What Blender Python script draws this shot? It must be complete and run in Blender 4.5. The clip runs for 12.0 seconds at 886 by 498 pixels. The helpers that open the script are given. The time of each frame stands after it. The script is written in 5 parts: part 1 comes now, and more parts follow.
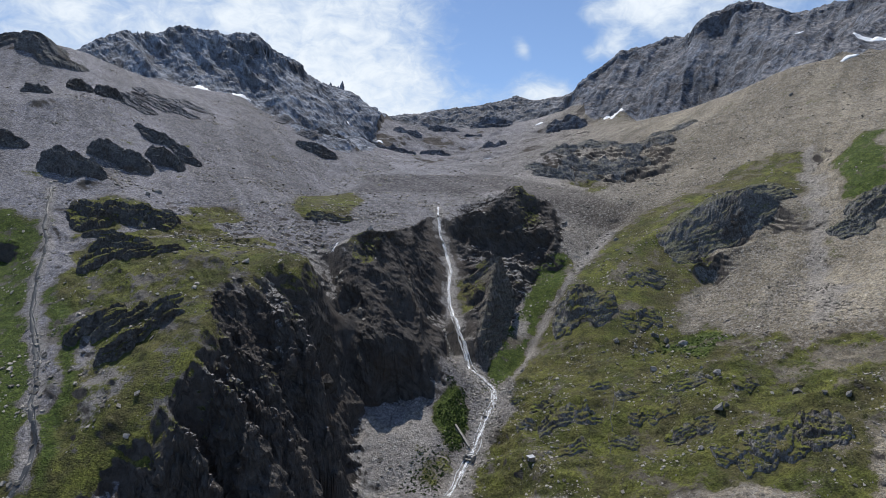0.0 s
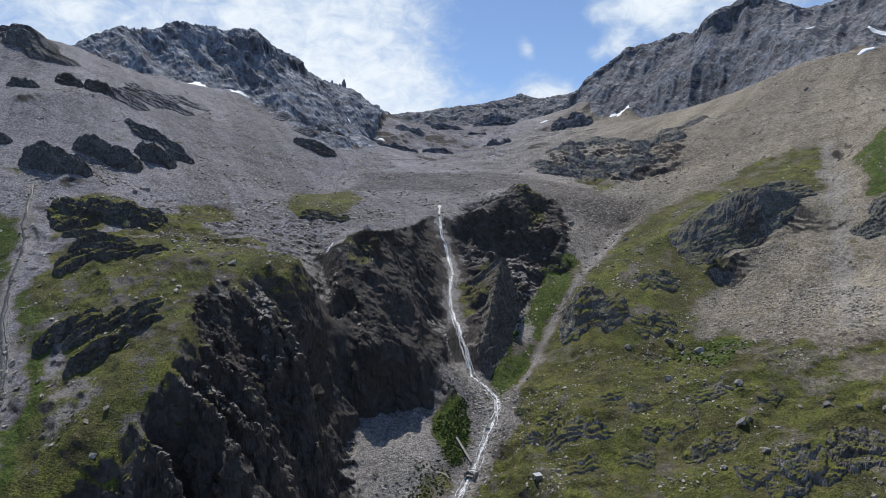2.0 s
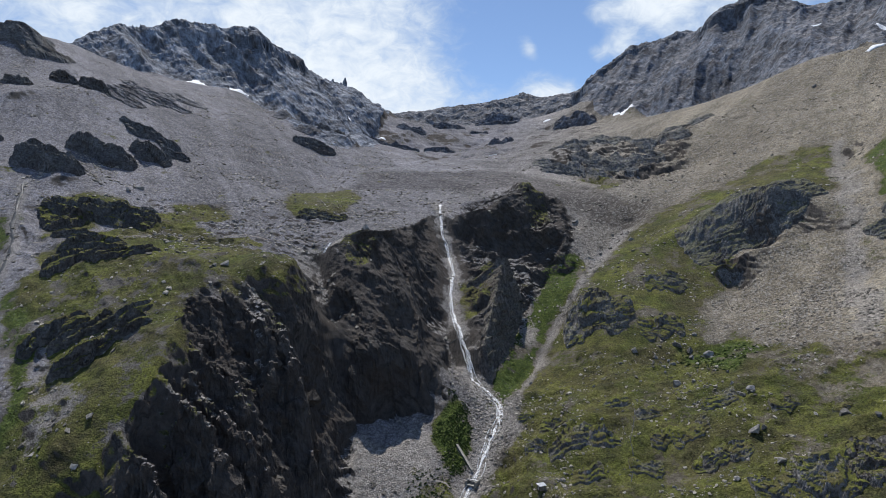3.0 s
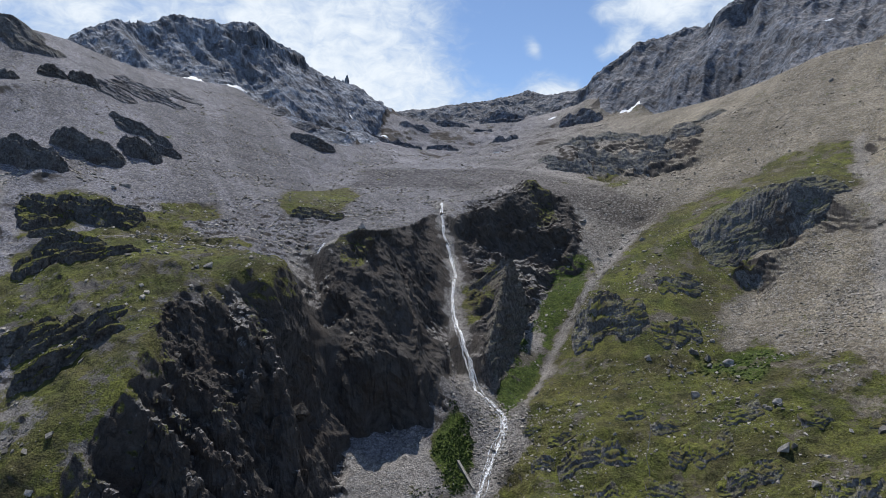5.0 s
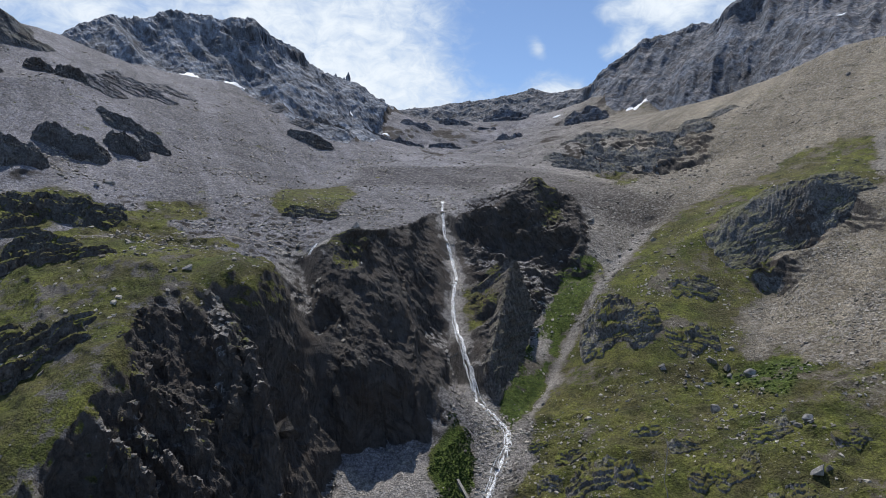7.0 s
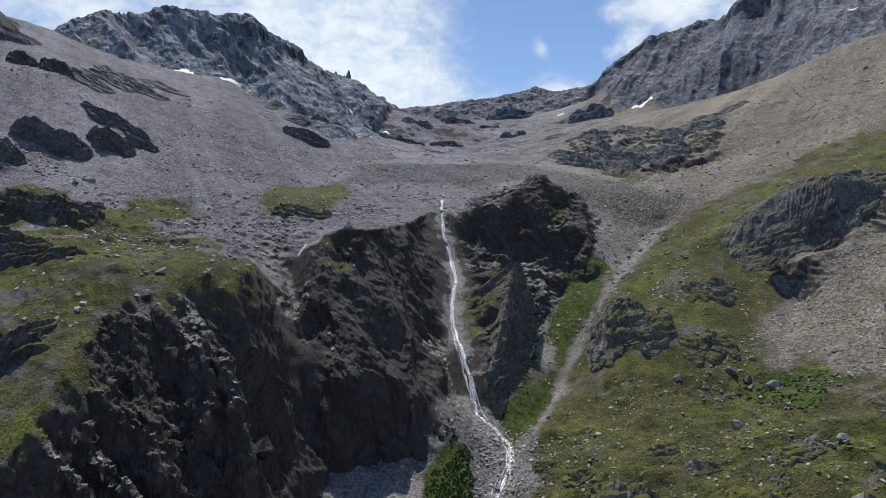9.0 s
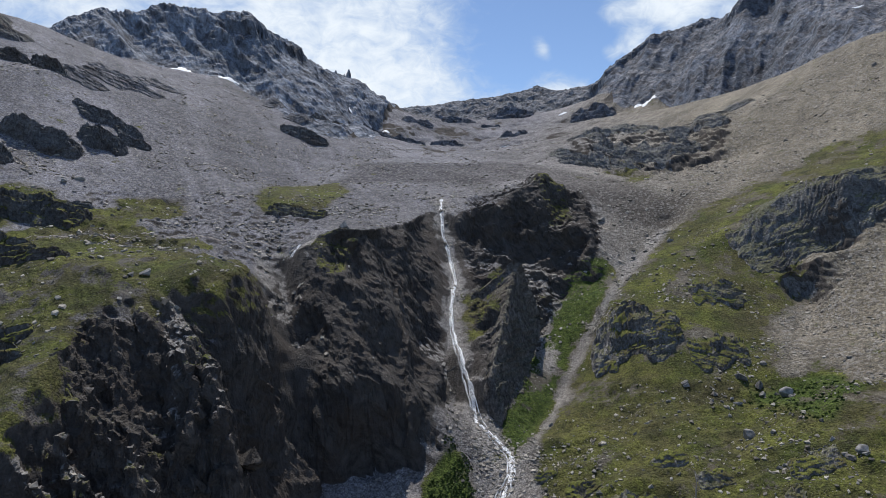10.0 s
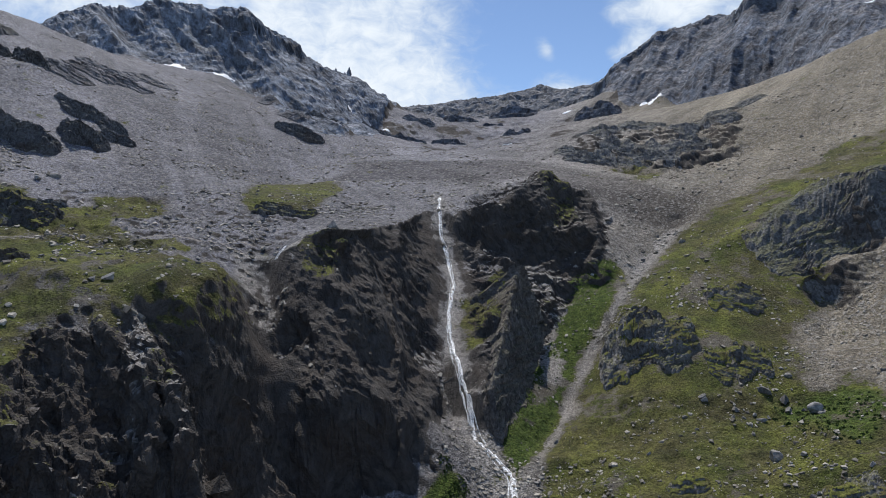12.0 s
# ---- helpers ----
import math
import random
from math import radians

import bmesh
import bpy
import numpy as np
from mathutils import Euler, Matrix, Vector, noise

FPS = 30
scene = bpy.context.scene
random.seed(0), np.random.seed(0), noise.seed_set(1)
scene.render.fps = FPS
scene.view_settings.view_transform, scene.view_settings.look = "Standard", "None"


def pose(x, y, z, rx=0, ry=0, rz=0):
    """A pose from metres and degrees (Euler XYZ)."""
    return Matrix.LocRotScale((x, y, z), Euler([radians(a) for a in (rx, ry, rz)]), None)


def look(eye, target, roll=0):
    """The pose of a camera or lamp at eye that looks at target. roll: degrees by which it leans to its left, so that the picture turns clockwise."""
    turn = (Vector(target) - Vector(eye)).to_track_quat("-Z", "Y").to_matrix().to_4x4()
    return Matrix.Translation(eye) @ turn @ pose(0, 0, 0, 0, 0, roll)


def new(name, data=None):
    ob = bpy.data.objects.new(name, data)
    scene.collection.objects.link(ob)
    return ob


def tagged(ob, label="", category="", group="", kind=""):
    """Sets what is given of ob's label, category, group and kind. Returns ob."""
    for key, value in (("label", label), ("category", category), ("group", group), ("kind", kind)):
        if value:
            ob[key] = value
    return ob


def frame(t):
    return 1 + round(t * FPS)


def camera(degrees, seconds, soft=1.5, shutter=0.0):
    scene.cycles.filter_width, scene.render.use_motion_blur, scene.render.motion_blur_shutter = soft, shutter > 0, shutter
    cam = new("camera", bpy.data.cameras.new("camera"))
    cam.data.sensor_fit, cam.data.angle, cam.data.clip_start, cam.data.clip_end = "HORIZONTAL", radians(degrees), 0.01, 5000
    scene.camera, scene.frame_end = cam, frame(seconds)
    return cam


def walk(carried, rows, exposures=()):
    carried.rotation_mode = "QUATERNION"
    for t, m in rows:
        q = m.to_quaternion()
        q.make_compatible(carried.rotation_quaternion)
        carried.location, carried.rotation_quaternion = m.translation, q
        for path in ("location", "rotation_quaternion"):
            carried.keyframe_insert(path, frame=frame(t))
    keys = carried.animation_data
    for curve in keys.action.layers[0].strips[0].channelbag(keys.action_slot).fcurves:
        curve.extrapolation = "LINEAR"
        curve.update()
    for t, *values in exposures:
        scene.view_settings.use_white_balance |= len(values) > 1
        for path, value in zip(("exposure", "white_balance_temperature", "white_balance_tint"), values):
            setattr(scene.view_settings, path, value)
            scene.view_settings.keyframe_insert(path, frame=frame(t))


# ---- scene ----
cam = camera(68, 12.0, soft=0.55)
walk(cam, [
    (0.0, pose(0.00, 0.00, 0.00, 89.096, 0, 5.066)),
    (2.0, pose(-0.04, 25.12, -0.01, 89.091, 0, 5.420)),
    (4.0, pose(-0.22, 50.08, 0.03, 89.079, 0, 5.819)),
    (6.0, pose(-0.42, 74.98, 0.07, 89.078, 0, 6.184)),
    (8.0, pose(-0.53, 99.88, 0.10, 89.098, 0, 6.489)),
    (10.0, pose(-0.43, 124.86, 0.09, 89.147, 0, 6.754)),
    (12.0, pose(0.00, 150.00, 0.00, 89.228, 0, 7.053)),
], [(0.0, 0.24, 6380, 10), (12.0, 0.24, 6380, 10)])

# ---- light ----
SUN_AZIMUTH, SUN_ELEVATION = -20.5, 61.0   # degrees from +y towards +x; above the horizon


def way(azimuth, elevation):
    a, e = radians(azimuth), radians(elevation)
    return Vector((math.sin(a) * math.cos(e), math.cos(a) * math.cos(e), math.sin(e)))


# Cloud banks and clear gaps of the sky: azimuth, elevation, half width (degrees), amount.
CLOUDS = [
    (-10.0, 12.5, 6.0, 0.6), (-18.0, 10.0, 9.0, 0.45), (-32.0, 18.0, 16.0, 0.4), (-12.0, 24.0, 9.0, 0.3),
    (0.0, 17.0, 6.5, -0.65), (5.5, 15.0, 3.4, -0.75), (3.0, 21.0, 5.0, -0.3), (11.4, 19.0, 2.4, 0.7), (13.0, 20.5, 3.0, 0.6), (2.6, 12.5, 2.4, 1.0), (5.0, 12.2, 1.8, 0.8),
    (7.4, 15.3, 0.9, 1.1), (9.2, 15.8, 1.1, 1.05), (7.6, 18.4, 1.3, 0.7), (1.6, 16.3, 1.0, 1.05), (2.1, 15.6, 0.7, 0.8), (4.2, 16.3, 0.8, 0.8), (-37.0, 19.5, 4.0, 0.4), (16.0, 22.0, 5.0, 0.4),
]


def make_world():
    world = bpy.data.worlds.new("alpine_sky")
    scene.world = world
    world.use_nodes = True
    nt = world.node_tree
    nt.nodes.clear()
    link = nt.links.new
    out = nt.nodes.new("ShaderNodeOutputWorld")
    bg = nt.nodes.new("ShaderNodeBackground")
    sky = nt.nodes.new("ShaderNodeTexSky")
    sky.sky_type, sky.sun_disc = "NISHITA", False
    sky.sun_elevation, sky.sun_rotation = radians(SUN_ELEVATION), radians(SUN_AZIMUTH)
    sky.altitude = 2300
    sky.air_density, sky.dust_density = 1.0, 0.6
    coord = nt.nodes.new("ShaderNodeTexCoord")
    direction = coord.outputs["Generated"]

    def calc(op, a, b=None, clamp=False):
        n = nt.nodes.new("ShaderNodeMath")
        n.operation, n.use_clamp = op, clamp
        for k, v in enumerate((a, b)):
            if v is None:
                continue
            if isinstance(v, (int, float)):
                n.inputs[k].default_value = v
            else:
                link(v, n.inputs[k])
        return n.outputs[0]

    def wisps(scale, detail, stretch, distortion):
        mp = nt.nodes.new("ShaderNodeMapping")
        mp.inputs["Scale"].default_value = stretch
        mp.inputs["Rotation"].default_value = (0.1, -0.35, 0.2)
        link(direction, mp.inputs["Vector"])
        n = nt.nodes.new("ShaderNodeTexNoise")
        n.inputs["Scale"].default_value, n.inputs["Detail"].default_value = scale, detail
        n.inputs["Roughness"].default_value, n.inputs["Distortion"].default_value = 0.62, distortion
        link(mp.outputs[0], n.inputs["Vector"])
        return n.outputs["Fac"]

    big = wisps(5.0, 8.0, (1.0, 1.0, 2.2), 0.5)
    fine = wisps(30.0, 9.0, (1.0, 1.0, 1.5), 0.6)
    total = calc("ADD", calc("MULTIPLY", calc("SUBTRACT", big, 0.5), 1.5), calc("MULTIPLY", calc("SUBTRACT", fine, 0.5), 1.5))
    for azimuth, elevation, width, amount in CLOUDS:
        d = nt.nodes.new("ShaderNodeVectorMath")
        d.operation = "DISTANCE"
        link(direction, d.inputs[0])
        d.inputs[1].default_value = way(azimuth, elevation)
        q = calc("DIVIDE", d.outputs["Value"], radians(width))
        bell = calc("POWER", 2.718, calc("MULTIPLY", calc("MULTIPLY", q, q), -1.0))
        total = calc("ADD", total, calc("MULTIPLY", bell, amount))
    # the clouds stand low over the ridges; overhead the sky is clear
    split = nt.nodes.new("ShaderNodeSeparateXYZ")
    link(direction, split.inputs[0])
    high = calc("MULTIPLY", calc("SUBTRACT", split.outputs["Z"], 0.45, True), -2.6)
    behind = calc("MULTIPLY", calc("SUBTRACT", 0.2, split.outputs["Y"], True), -0.7)
    total = calc("ADD", total, calc("ADD", high, behind))
    cover = nt.nodes.new("ShaderNodeMapRange")
    cover.interpolation_type = "SMOOTHSTEP"
    cover.inputs["To Min"].default_value = 0.05
    cover.inputs["From Min"].default_value, cover.inputs["From Max"].default_value = -0.45, 1.0
    link(total, cover.inputs["Value"])
    mix = nt.nodes.new("ShaderNodeMix")
    mix.data_type = "RGBA"
    link(cover.outputs[0], mix.inputs[0])
    tint = nt.nodes.new("ShaderNodeMix")
    tint.data_type, tint.blend_type = "RGBA", "MULTIPLY"
    tint.inputs[0].default_value = 1.0
    link(sky.outputs["Color"], tint.inputs[6])
    tint.inputs[7].default_value = (1.2, 1.3, 1.42, 1)
    link(tint.outputs[2], mix.inputs[6])
    body = nt.nodes.new("ShaderNodeMix")
    body.data_type = "RGBA"
    link(calc("MULTIPLY", calc("SUBTRACT", total, 0.1), 0.9, True), body.inputs[0])
    body.inputs[6].default_value, body.inputs[7].default_value = (6.6, 7.7, 9.0, 1), (10.0, 10.6, 11.2, 1)
    link(body.outputs[2], mix.inputs[7])
    bg.inputs["Strength"].default_value = 0.078
    link(mix.outputs[2], bg.inputs["Color"])
    link(bg.outputs["Background"], out.inputs["Surface"])


make_world()
sun = new("sun", bpy.data.lights.new("sun", "SUN"))
sun.data.energy, sun.data.angle, sun.data.color = 3.65, radians(0.5), (1.0, 0.95, 0.88)
sun.matrix_world = look(way(SUN_AZIMUTH, SUN_ELEVATION) * 500, (0, 0, 0))

# ---- shape of the land ----
# Crest lines, rims, feet and water courses, in metres; the land is stretched between them.
LAND = {
    "stream": [(-57, 588, 28), (-45, 545, -13), (-39, 495, -42), (-32, 460, -61), (-21, 430, -84), (-6, 408, -94), (-12, 375, -112), (-18, 352, -124), (-27, 328, -131), (-45, 230, -165), (-60, 80, -215), (-90, -250, -300)],
    "gorge_rim": [(-64, 575, 21), (-70, 535, 11), (-82, 480, 6), (-94, 457, 7), (-113, 452, -3)],
    "ravine": [(-117, 456, -4), (-121, 449, -19), (-110, 425, -40), (-97, 400, -55), (-92, 393, -82)],
    "wall_low": [(-86, 393, -62), (-76, 399, -62), (-65, 405, -60), (-54, 410, -58)],
    "wall_mid": [(-86, 420, -32), (-74, 428, -32), (-62, 440, -30)],
    "wall_up": [(-99, 440, -14), (-88, 446, -5), (-80, 455, 2)],
    "fan_back": [(-88, 387, -101), (-76, 392, -100), (-64, 396, -99), (-52, 399, -97)],
    "spur_rim": [(-130, 418, -8), (-121, 396, -10), (-118, 380, -13), (-118, 371, -17), (-119, 360, -27), (-121, 352, -34), (-133, 330, -33), (-144, 311, -34), (-139, 290, -47), (-136, 273, -59), (-141, 263, -70), (-152, 248, -86), (-166, 228, -105), (-180, 200, -124), (-190, 60, -190)],
    "spur_crown": [(-130, 384, -4), (-129, 367, -10), (-134, 355, -23)],
    "spur_front": [(-125, 324, -38), (-119, 313, -48), (-113, 307, -63), (-107, 305, -74), (-101, 306, -96)],
    "spur_rib": [(-121, 355, -33), (-114, 335, -44), (-105, 322, -48), (-95, 326, -77), (-80, 332, -97), (-80, 334, -117), (-77, 336, -136)],
    "meadow_back": [(-231, 367, -15), (-199, 380, -5), (-161, 362, -8)],
    "meadow_mid": [(-218, 310, -49), (-204, 318, -45), (-174, 302, -50)],
    "hollow": [(155, 536, -20), (158, 512, -36), (142, 470, -51)],
    "flank": [(221, 460, -20), (190, 450, -36)],
    "low_slope": [(109, 298, -94), (71, 322, -104), (22, 327, -110)],
    "buttress": [(-70, 474, -19), (-54, 442, -53), (-47, 415, -72), (-47, 409, -85)],
    "gorge_foot": [(-74, 338, -130), (-79, 366, -110), (-82, 379, -102), (-66, 386, -106), (-48, 392, -102), (-40, 398, -100), (-33, 412, -80), (-33, 445, -84), (-46, 473, -56)],
    "fan_low": [(-64, 338, -136), (-50, 345, -132), (-34, 367, -114)],
    "lip_bench": [(-138, 640, 46), (-100, 620, 38), (-66, 600, 32), (-30, 610, 33)],
    "brow": [(-167, 720, 66), (-107, 740, 71), (-57, 760, 75), (-5, 720, 66)],
    "knoll": [(-52, 576, 21), (-42, 568, 16), (-30, 574, 21), (-18, 584, 25), (-5, 598, 32), (6, 612, 42), (20, 624, 51), (33, 610, 35), (41, 588, 14), (51, 560, -14), (53, 550, -24)],
    "knoll_back": [(-24, 610, 32), (-4, 628, 41), (18, 642, 49), (40, 640, 36), (54, 612, 6)],
    "knoll_face": [(-38, 556, -2), (-22, 562, -8), (-6, 566, -14), (10, 572, -18), (28, 566, -20), (44, 552, -30)],
    "knoll_low": [(-30, 535, -16), (-14, 530, -20), (0, 540, -24), (20, 545, -34)],
    "nose": [(-8, 492, -26), (-16, 462, -53), (-19, 440, -67)],
    "gully": [(106, 620, 12), (74, 575, -13), (53, 530, -32), (34, 505, -59), (22, 475, -80), (5, 432, -92)],
    "nose_foot": [(18, 545, -36), (9, 508, -60), (4, 470, -73), (-9, 436, -79)],
    "mound": [(0, 382, -106), (-12, 338, -125), (10, 250, -140), (10, 100, -200)],
    "shelf": [(12, 336, -106), (48, 327, -110), (88, 324, -100), (138, 283, -85), (180, 180, -110), (230, 40, -150)],
    "terrace": [(35, 368, -92), (90, 400, -80), (107, 436, -69), (117, 368, -70), (171, 440, -47)],
    "hill": [(45, 478, -65), (75, 470, -46), (55, 500, -42), (108, 560, -6), (161, 560, 20), (186, 530, -17)],
    "slab_top": [(162, 562, 23), (200, 548, 36), (231, 538, 28), (282, 617, 67)],
    "slab_foot": [(153, 520, -12), (211, 520, 2), (240, 480, 1), (249, 450, -6)],
    "far_right": [(375, 765, 162), (297, 560, 75), (287, 520, 52), (420, 420, 60), (520, 300, 40), (600, 0, 0)],
    "scree_edge": [(451, 820, 221), (403, 850, 221), (373, 890, 223), (334, 960, 209), (287, 1010, 178)],
    "scree_mid": [(276, 737, 116), (228, 742, 88), (190, 780, 74), (119, 769, 49)],
    "moraine": [(196, 946, 126), (133, 920, 134), (55, 833, 105), (41, 780, 75)],
    "valley_up": [(-83, 900, 95), (-115, 1050, 125), (-104, 1242, 160), (-61, 1259, 159), (-197, 1141, 144)],
    "cirque": [(-217, 1500, 229), (-111, 1480, 220), (-35, 1500, 228), (89, 1450, 225), (180, 1400, 228)],
    "head_foot": [(-272, 1680, 277), (-144, 1720, 297), (-56, 1740, 295), (63, 1760, 322), (159, 1680, 310)],
    "left_scree": [(-235, 833, 121), (-190, 760, 75), (-190, 640, 40), (-204, 600, 44)],
    "left_scree2": [(-294, 630, 80), (-298, 583, 68), (-302, 556, 66), (-306, 519, 49), (-320, 477, 47)],
    "left_scree3": [(-411, 1018, 230), (-451, 927, 213), (-394, 636, 143), (-421, 561, 129)],
    "left_flat": [(-278, 497, 36), (-312, 469, 33), (-264, 474, 21), (-215, 520, 19)],
    "meadow": [(-299, 420, 9), (-250, 332, -42), (-216, 280, -72), (-187, 238, -94), (-240, 180, -130), (-280, 0, -180)],
    "left_edge": [(-325, 400, -18), (-244, 300, -60), (-330, 240, -75)],
    "far_left": [(-520, 400, 60), (-620, 300, 60), (-700, 100, 0)],
    "shoulder": [(-558, 690, 222), (-507, 680, 219), (-526, 760, 234), (-560, 850, 251)],
    "massif_crest": [(-651, 980, 302), (-640, 1000, 319), (-616, 1040, 343), (-592, 1075, 351), (-567, 1095, 369), (-529, 1110, 367), (-482, 1120, 363), (-439, 1146, 366), (-422, 1180, 353), (-396, 1230, 344), (-386, 1290, 326), (-380, 1350, 326), (-381, 1551, 360), (-361, 1600, 332), (-349, 1660, 336), (-332, 1720, 341), (-303, 1763, 319)],
    "massif_back": [(-1000, 1300, 330), (-700, 1500, 300)],
    "massif_foot": [(-536, 940, 238), (-411, 1018, 232), (-322, 1000, 182), (-263, 1050, 167), (-246, 1250, 188)],
    "head_ridge": [(-303, 1763, 322), (-203, 1850, 358), (-45, 1900, 388), (12, 1904, 401), (44, 1904, 413), (76, 1900, 399), (115, 1880, 388), (185, 1800, 370)],
    "face_crest": [(185, 1720, 375), (213, 1715, 406), (248, 1710, 433), (303, 1705, 469), (359, 1700, 487), (384, 1695, 491), (411, 1690, 508), (441, 1690, 506), (453, 1680, 496), (444, 1590, 490), (461, 1560, 502), (487, 1550, 517), (512, 1545, 527), (547, 1540, 532), (570, 1535, 527), (598, 1530, 514), (619, 1520, 505), (631, 1500, 480), (645, 1470, 475), (659, 1440, 483), (674, 1400, 480), (702, 1350, 477), (746, 1300, 470)],
    "face_foot": [(201, 1470, 249), (256, 1440, 276), (295, 1400, 236), (369, 1300, 227), (427, 1200, 256), (478, 1100, 283), (538, 1050, 294)],
    "face_edge": [(393, 1540, 421), (350, 1490, 364), (312, 1450, 313), (291, 1425, 266), (288, 1412, 240)],
    "face_gully": [(391, 1620, 436), (344, 1570, 384), (298, 1520, 335), (264, 1480, 289), (237, 1450, 253)],
    "right_back": [(1000, 1000, 520), (1000, 1600, 560)],
    "spur_back": [(-168, 314, -41), (-157, 284, -53), (-160, 262, -71)],
    "gully_c": [(-112, 314, -66), (-102, 314, -88), (-92, 316, -112)],
    "gully_a": [(-130, 298, -62), (-118, 297, -80), (-106, 296, -98), (-98, 295, -112)],
    "gully_b": [(-131, 286, -68), (-118, 283, -84), (-106, 280, -100), (-98, 278, -114)],
    "gully_d": [(-136, 270, -76), (-122, 266, -92), (-112, 262, -108)],
    "spur_foot": [(-72, 330, -136), (-78, 310, -141), (-86, 290, -146), (-92, 268, -152), (-98, 240, -162)],
}


# Narrow rubble-topped ribs of the spur, and the bed of its ravine: crest or bed in metres, fall of the sides.
RIBS = [
    (1.15, [(-138, 305, -45), (-126, 304, -51), (-117, 303, -60), (-109, 302, -67), (-104, 301, -76), (-99, 300, -92)]),
    (1.15, [(-137, 282, -54), (-128, 279, -61), (-116, 275, -68), (-108, 271, -77), (-103, 269, -84), (-97, 266, -98)]),
    (1.25, [(-129, 293, -55), (-123, 290, -65), (-113, 288, -70), (-101, 286, -79), (-95, 285, -90)]),
    (1.0, [(-136, 356, -19), (-125, 351, -27), (-116, 342, -34), (-114, 333, -42), (-113, 326, -49), (-110, 318, -62)]),
    (1.3, [(-115, 342, -36), (-106, 337, -44), (-99, 330, -55), (-95, 326, -67), (-90, 322, -86)]),
    (1.4, [(-141, 262, -69), (-131, 258, -77), (-122, 254, -86), (-114, 250, -98)]),
    (0.75, [(-104, 458, 3), (-103, 442, -20), (-94, 432, -36), (-86, 424, -48), (-82, 416, -62)]),
    (1.5, [(-67, 470, -24), (-61, 450, -38), (-52, 420, -60), (-47, 405, -80), (-42, 399, -100)]),
]
BEDS = [
    (0.3, [(-123, 456, -3), (-120, 442, -15), (-113, 430, -29), (-108, 421, -41), (-103, 414, -52)]),
    (0.8, [(-151, 332, -33), (-140, 326, -44), (-128, 319, -58), (-118, 312, -72)]),
    (0.8, [(-143, 343, -30), (-132, 336, -42), (-122, 326, -58), (-114, 318, -72)]),
]


def ribbed(x, y, z):
    """The land with its ribs raised and its beds cut, and how near a crest or bed is, 0 to 1."""
    near = np.zeros(x.shape)
    part_of = (x > -160) & (x < -30) & (y > 235) & (y < 480)
    wx, wy = x.copy(), y.copy()
    wx[part_of] += 3.2 * fractal(x[part_of], y[part_of], z[part_of], 11.0, 3, 67)
    wy[part_of] += 3.2 * fractal(x[part_of], y[part_of], z[part_of], 11.0, 3, 68)
    for sign, rows in ((1, RIBS), (-1, BEDS)):
        for fall, points in rows:
            for px, py, pz in densified(points, 1.2):
                by = (np.abs(x - px) < 12) & (np.abs(y - py) < 12)
                gap = np.hypot(wx[by] - px, wy[by] - py)
                side = pz - (0.25 * gap + 1.7 * fall * np.clip(gap - 1.7, 0, None) if sign > 0 else -fall * gap - 0.06 * gap * gap)
                z[by] = np.maximum(z[by], side) if sign > 0 else np.minimum(z[by], side)
                near[by] = np.maximum(near[by], smooth(8.0, 2.0, gap))
    # sharp, notched crests of the mountains
    for key in ("massif_crest", "head_ridge", "face_crest"):
        q = densified(LAND[key], 6.0)
        notch = (9.0 if key == "face_crest" else 5.0) * fractal(q[:, 0], q[:, 1], q[:, 2], 30.0, 3, 66, True)
        for (px, py, pz), up in zip(q, notch):
            by = (np.abs(x - px) < 20) & (np.abs(y - py) < 20)
            z[by] = np.maximum(z[by], pz + up + 1.0 - 0.85 * np.hypot(x[by] - px, y[by] - py))
    return z, near


def densified(points, step):
    rows = []
    for a, b in zip(points[:-1], points[1:]):
        a, b = np.array(a, float), np.array(b, float)
        n = max(1, int(np.hypot(*(b - a)[:2]) / step))
        rows += [a + (b - a) * k / n for k in range(n)]
    rows.append(np.array(points[-1], float))
    return np.array(rows)


def stretched(x0, y0, nx, ny, cell, start, rounds, pinned_border=False):
    """A sheet of heights on a grid that passes through the lines of the land."""
    total, count = np.zeros((ny, nx)), np.zeros((ny, nx))
    for points in LAND.values():
        q = densified(points, cell * 0.7)
        i, j = np.rint((q[:, 0] - x0) / cell).astype(int), np.rint((q[:, 1] - y0) / cell).astype(int)
        ok = (i >= 0) & (i < nx) & (j >= 0) & (j < ny)
        np.add.at(total, (j[ok], i[ok]), q[ok, 2])
        np.add.at(count, (j[ok], i[ok]), 1)
    pin = count > 0
    value = total / np.maximum(count, 1)
    if pinned_border:
        edge = np.ones_like(pin)
        edge[1:-1, 1:-1] = False
        value = np.where(edge & ~pin, start, value)
        pin = pin | edge
    z = np.where(pin, value, start)
    for _ in range(rounds):
        w = np.pad(z, 1, mode="edge")
        z = np.where(pin, value, (w[:-2, 1:-1] + w[2:, 1:-1] + w[1:-1, :-2] + w[1:-1, 2:]) * 0.25)
    return z


def sampled(grid, x0, y0, cell, x, y):
    ny, nx = grid.shape
    u, v = np.clip((x - x0) / cell, 0, nx - 1.001), np.clip((y - y0) / cell, 0, ny - 1.001)
    i, j = u.astype(int), v.astype(int)
    a, b = u - i, v - j
    return (grid[j, i] * (1 - a) * (1 - b) + grid[j, i + 1] * a * (1 - b) + grid[j + 1, i] * (1 - a) * b + grid[j + 1, i + 1] * a * b)


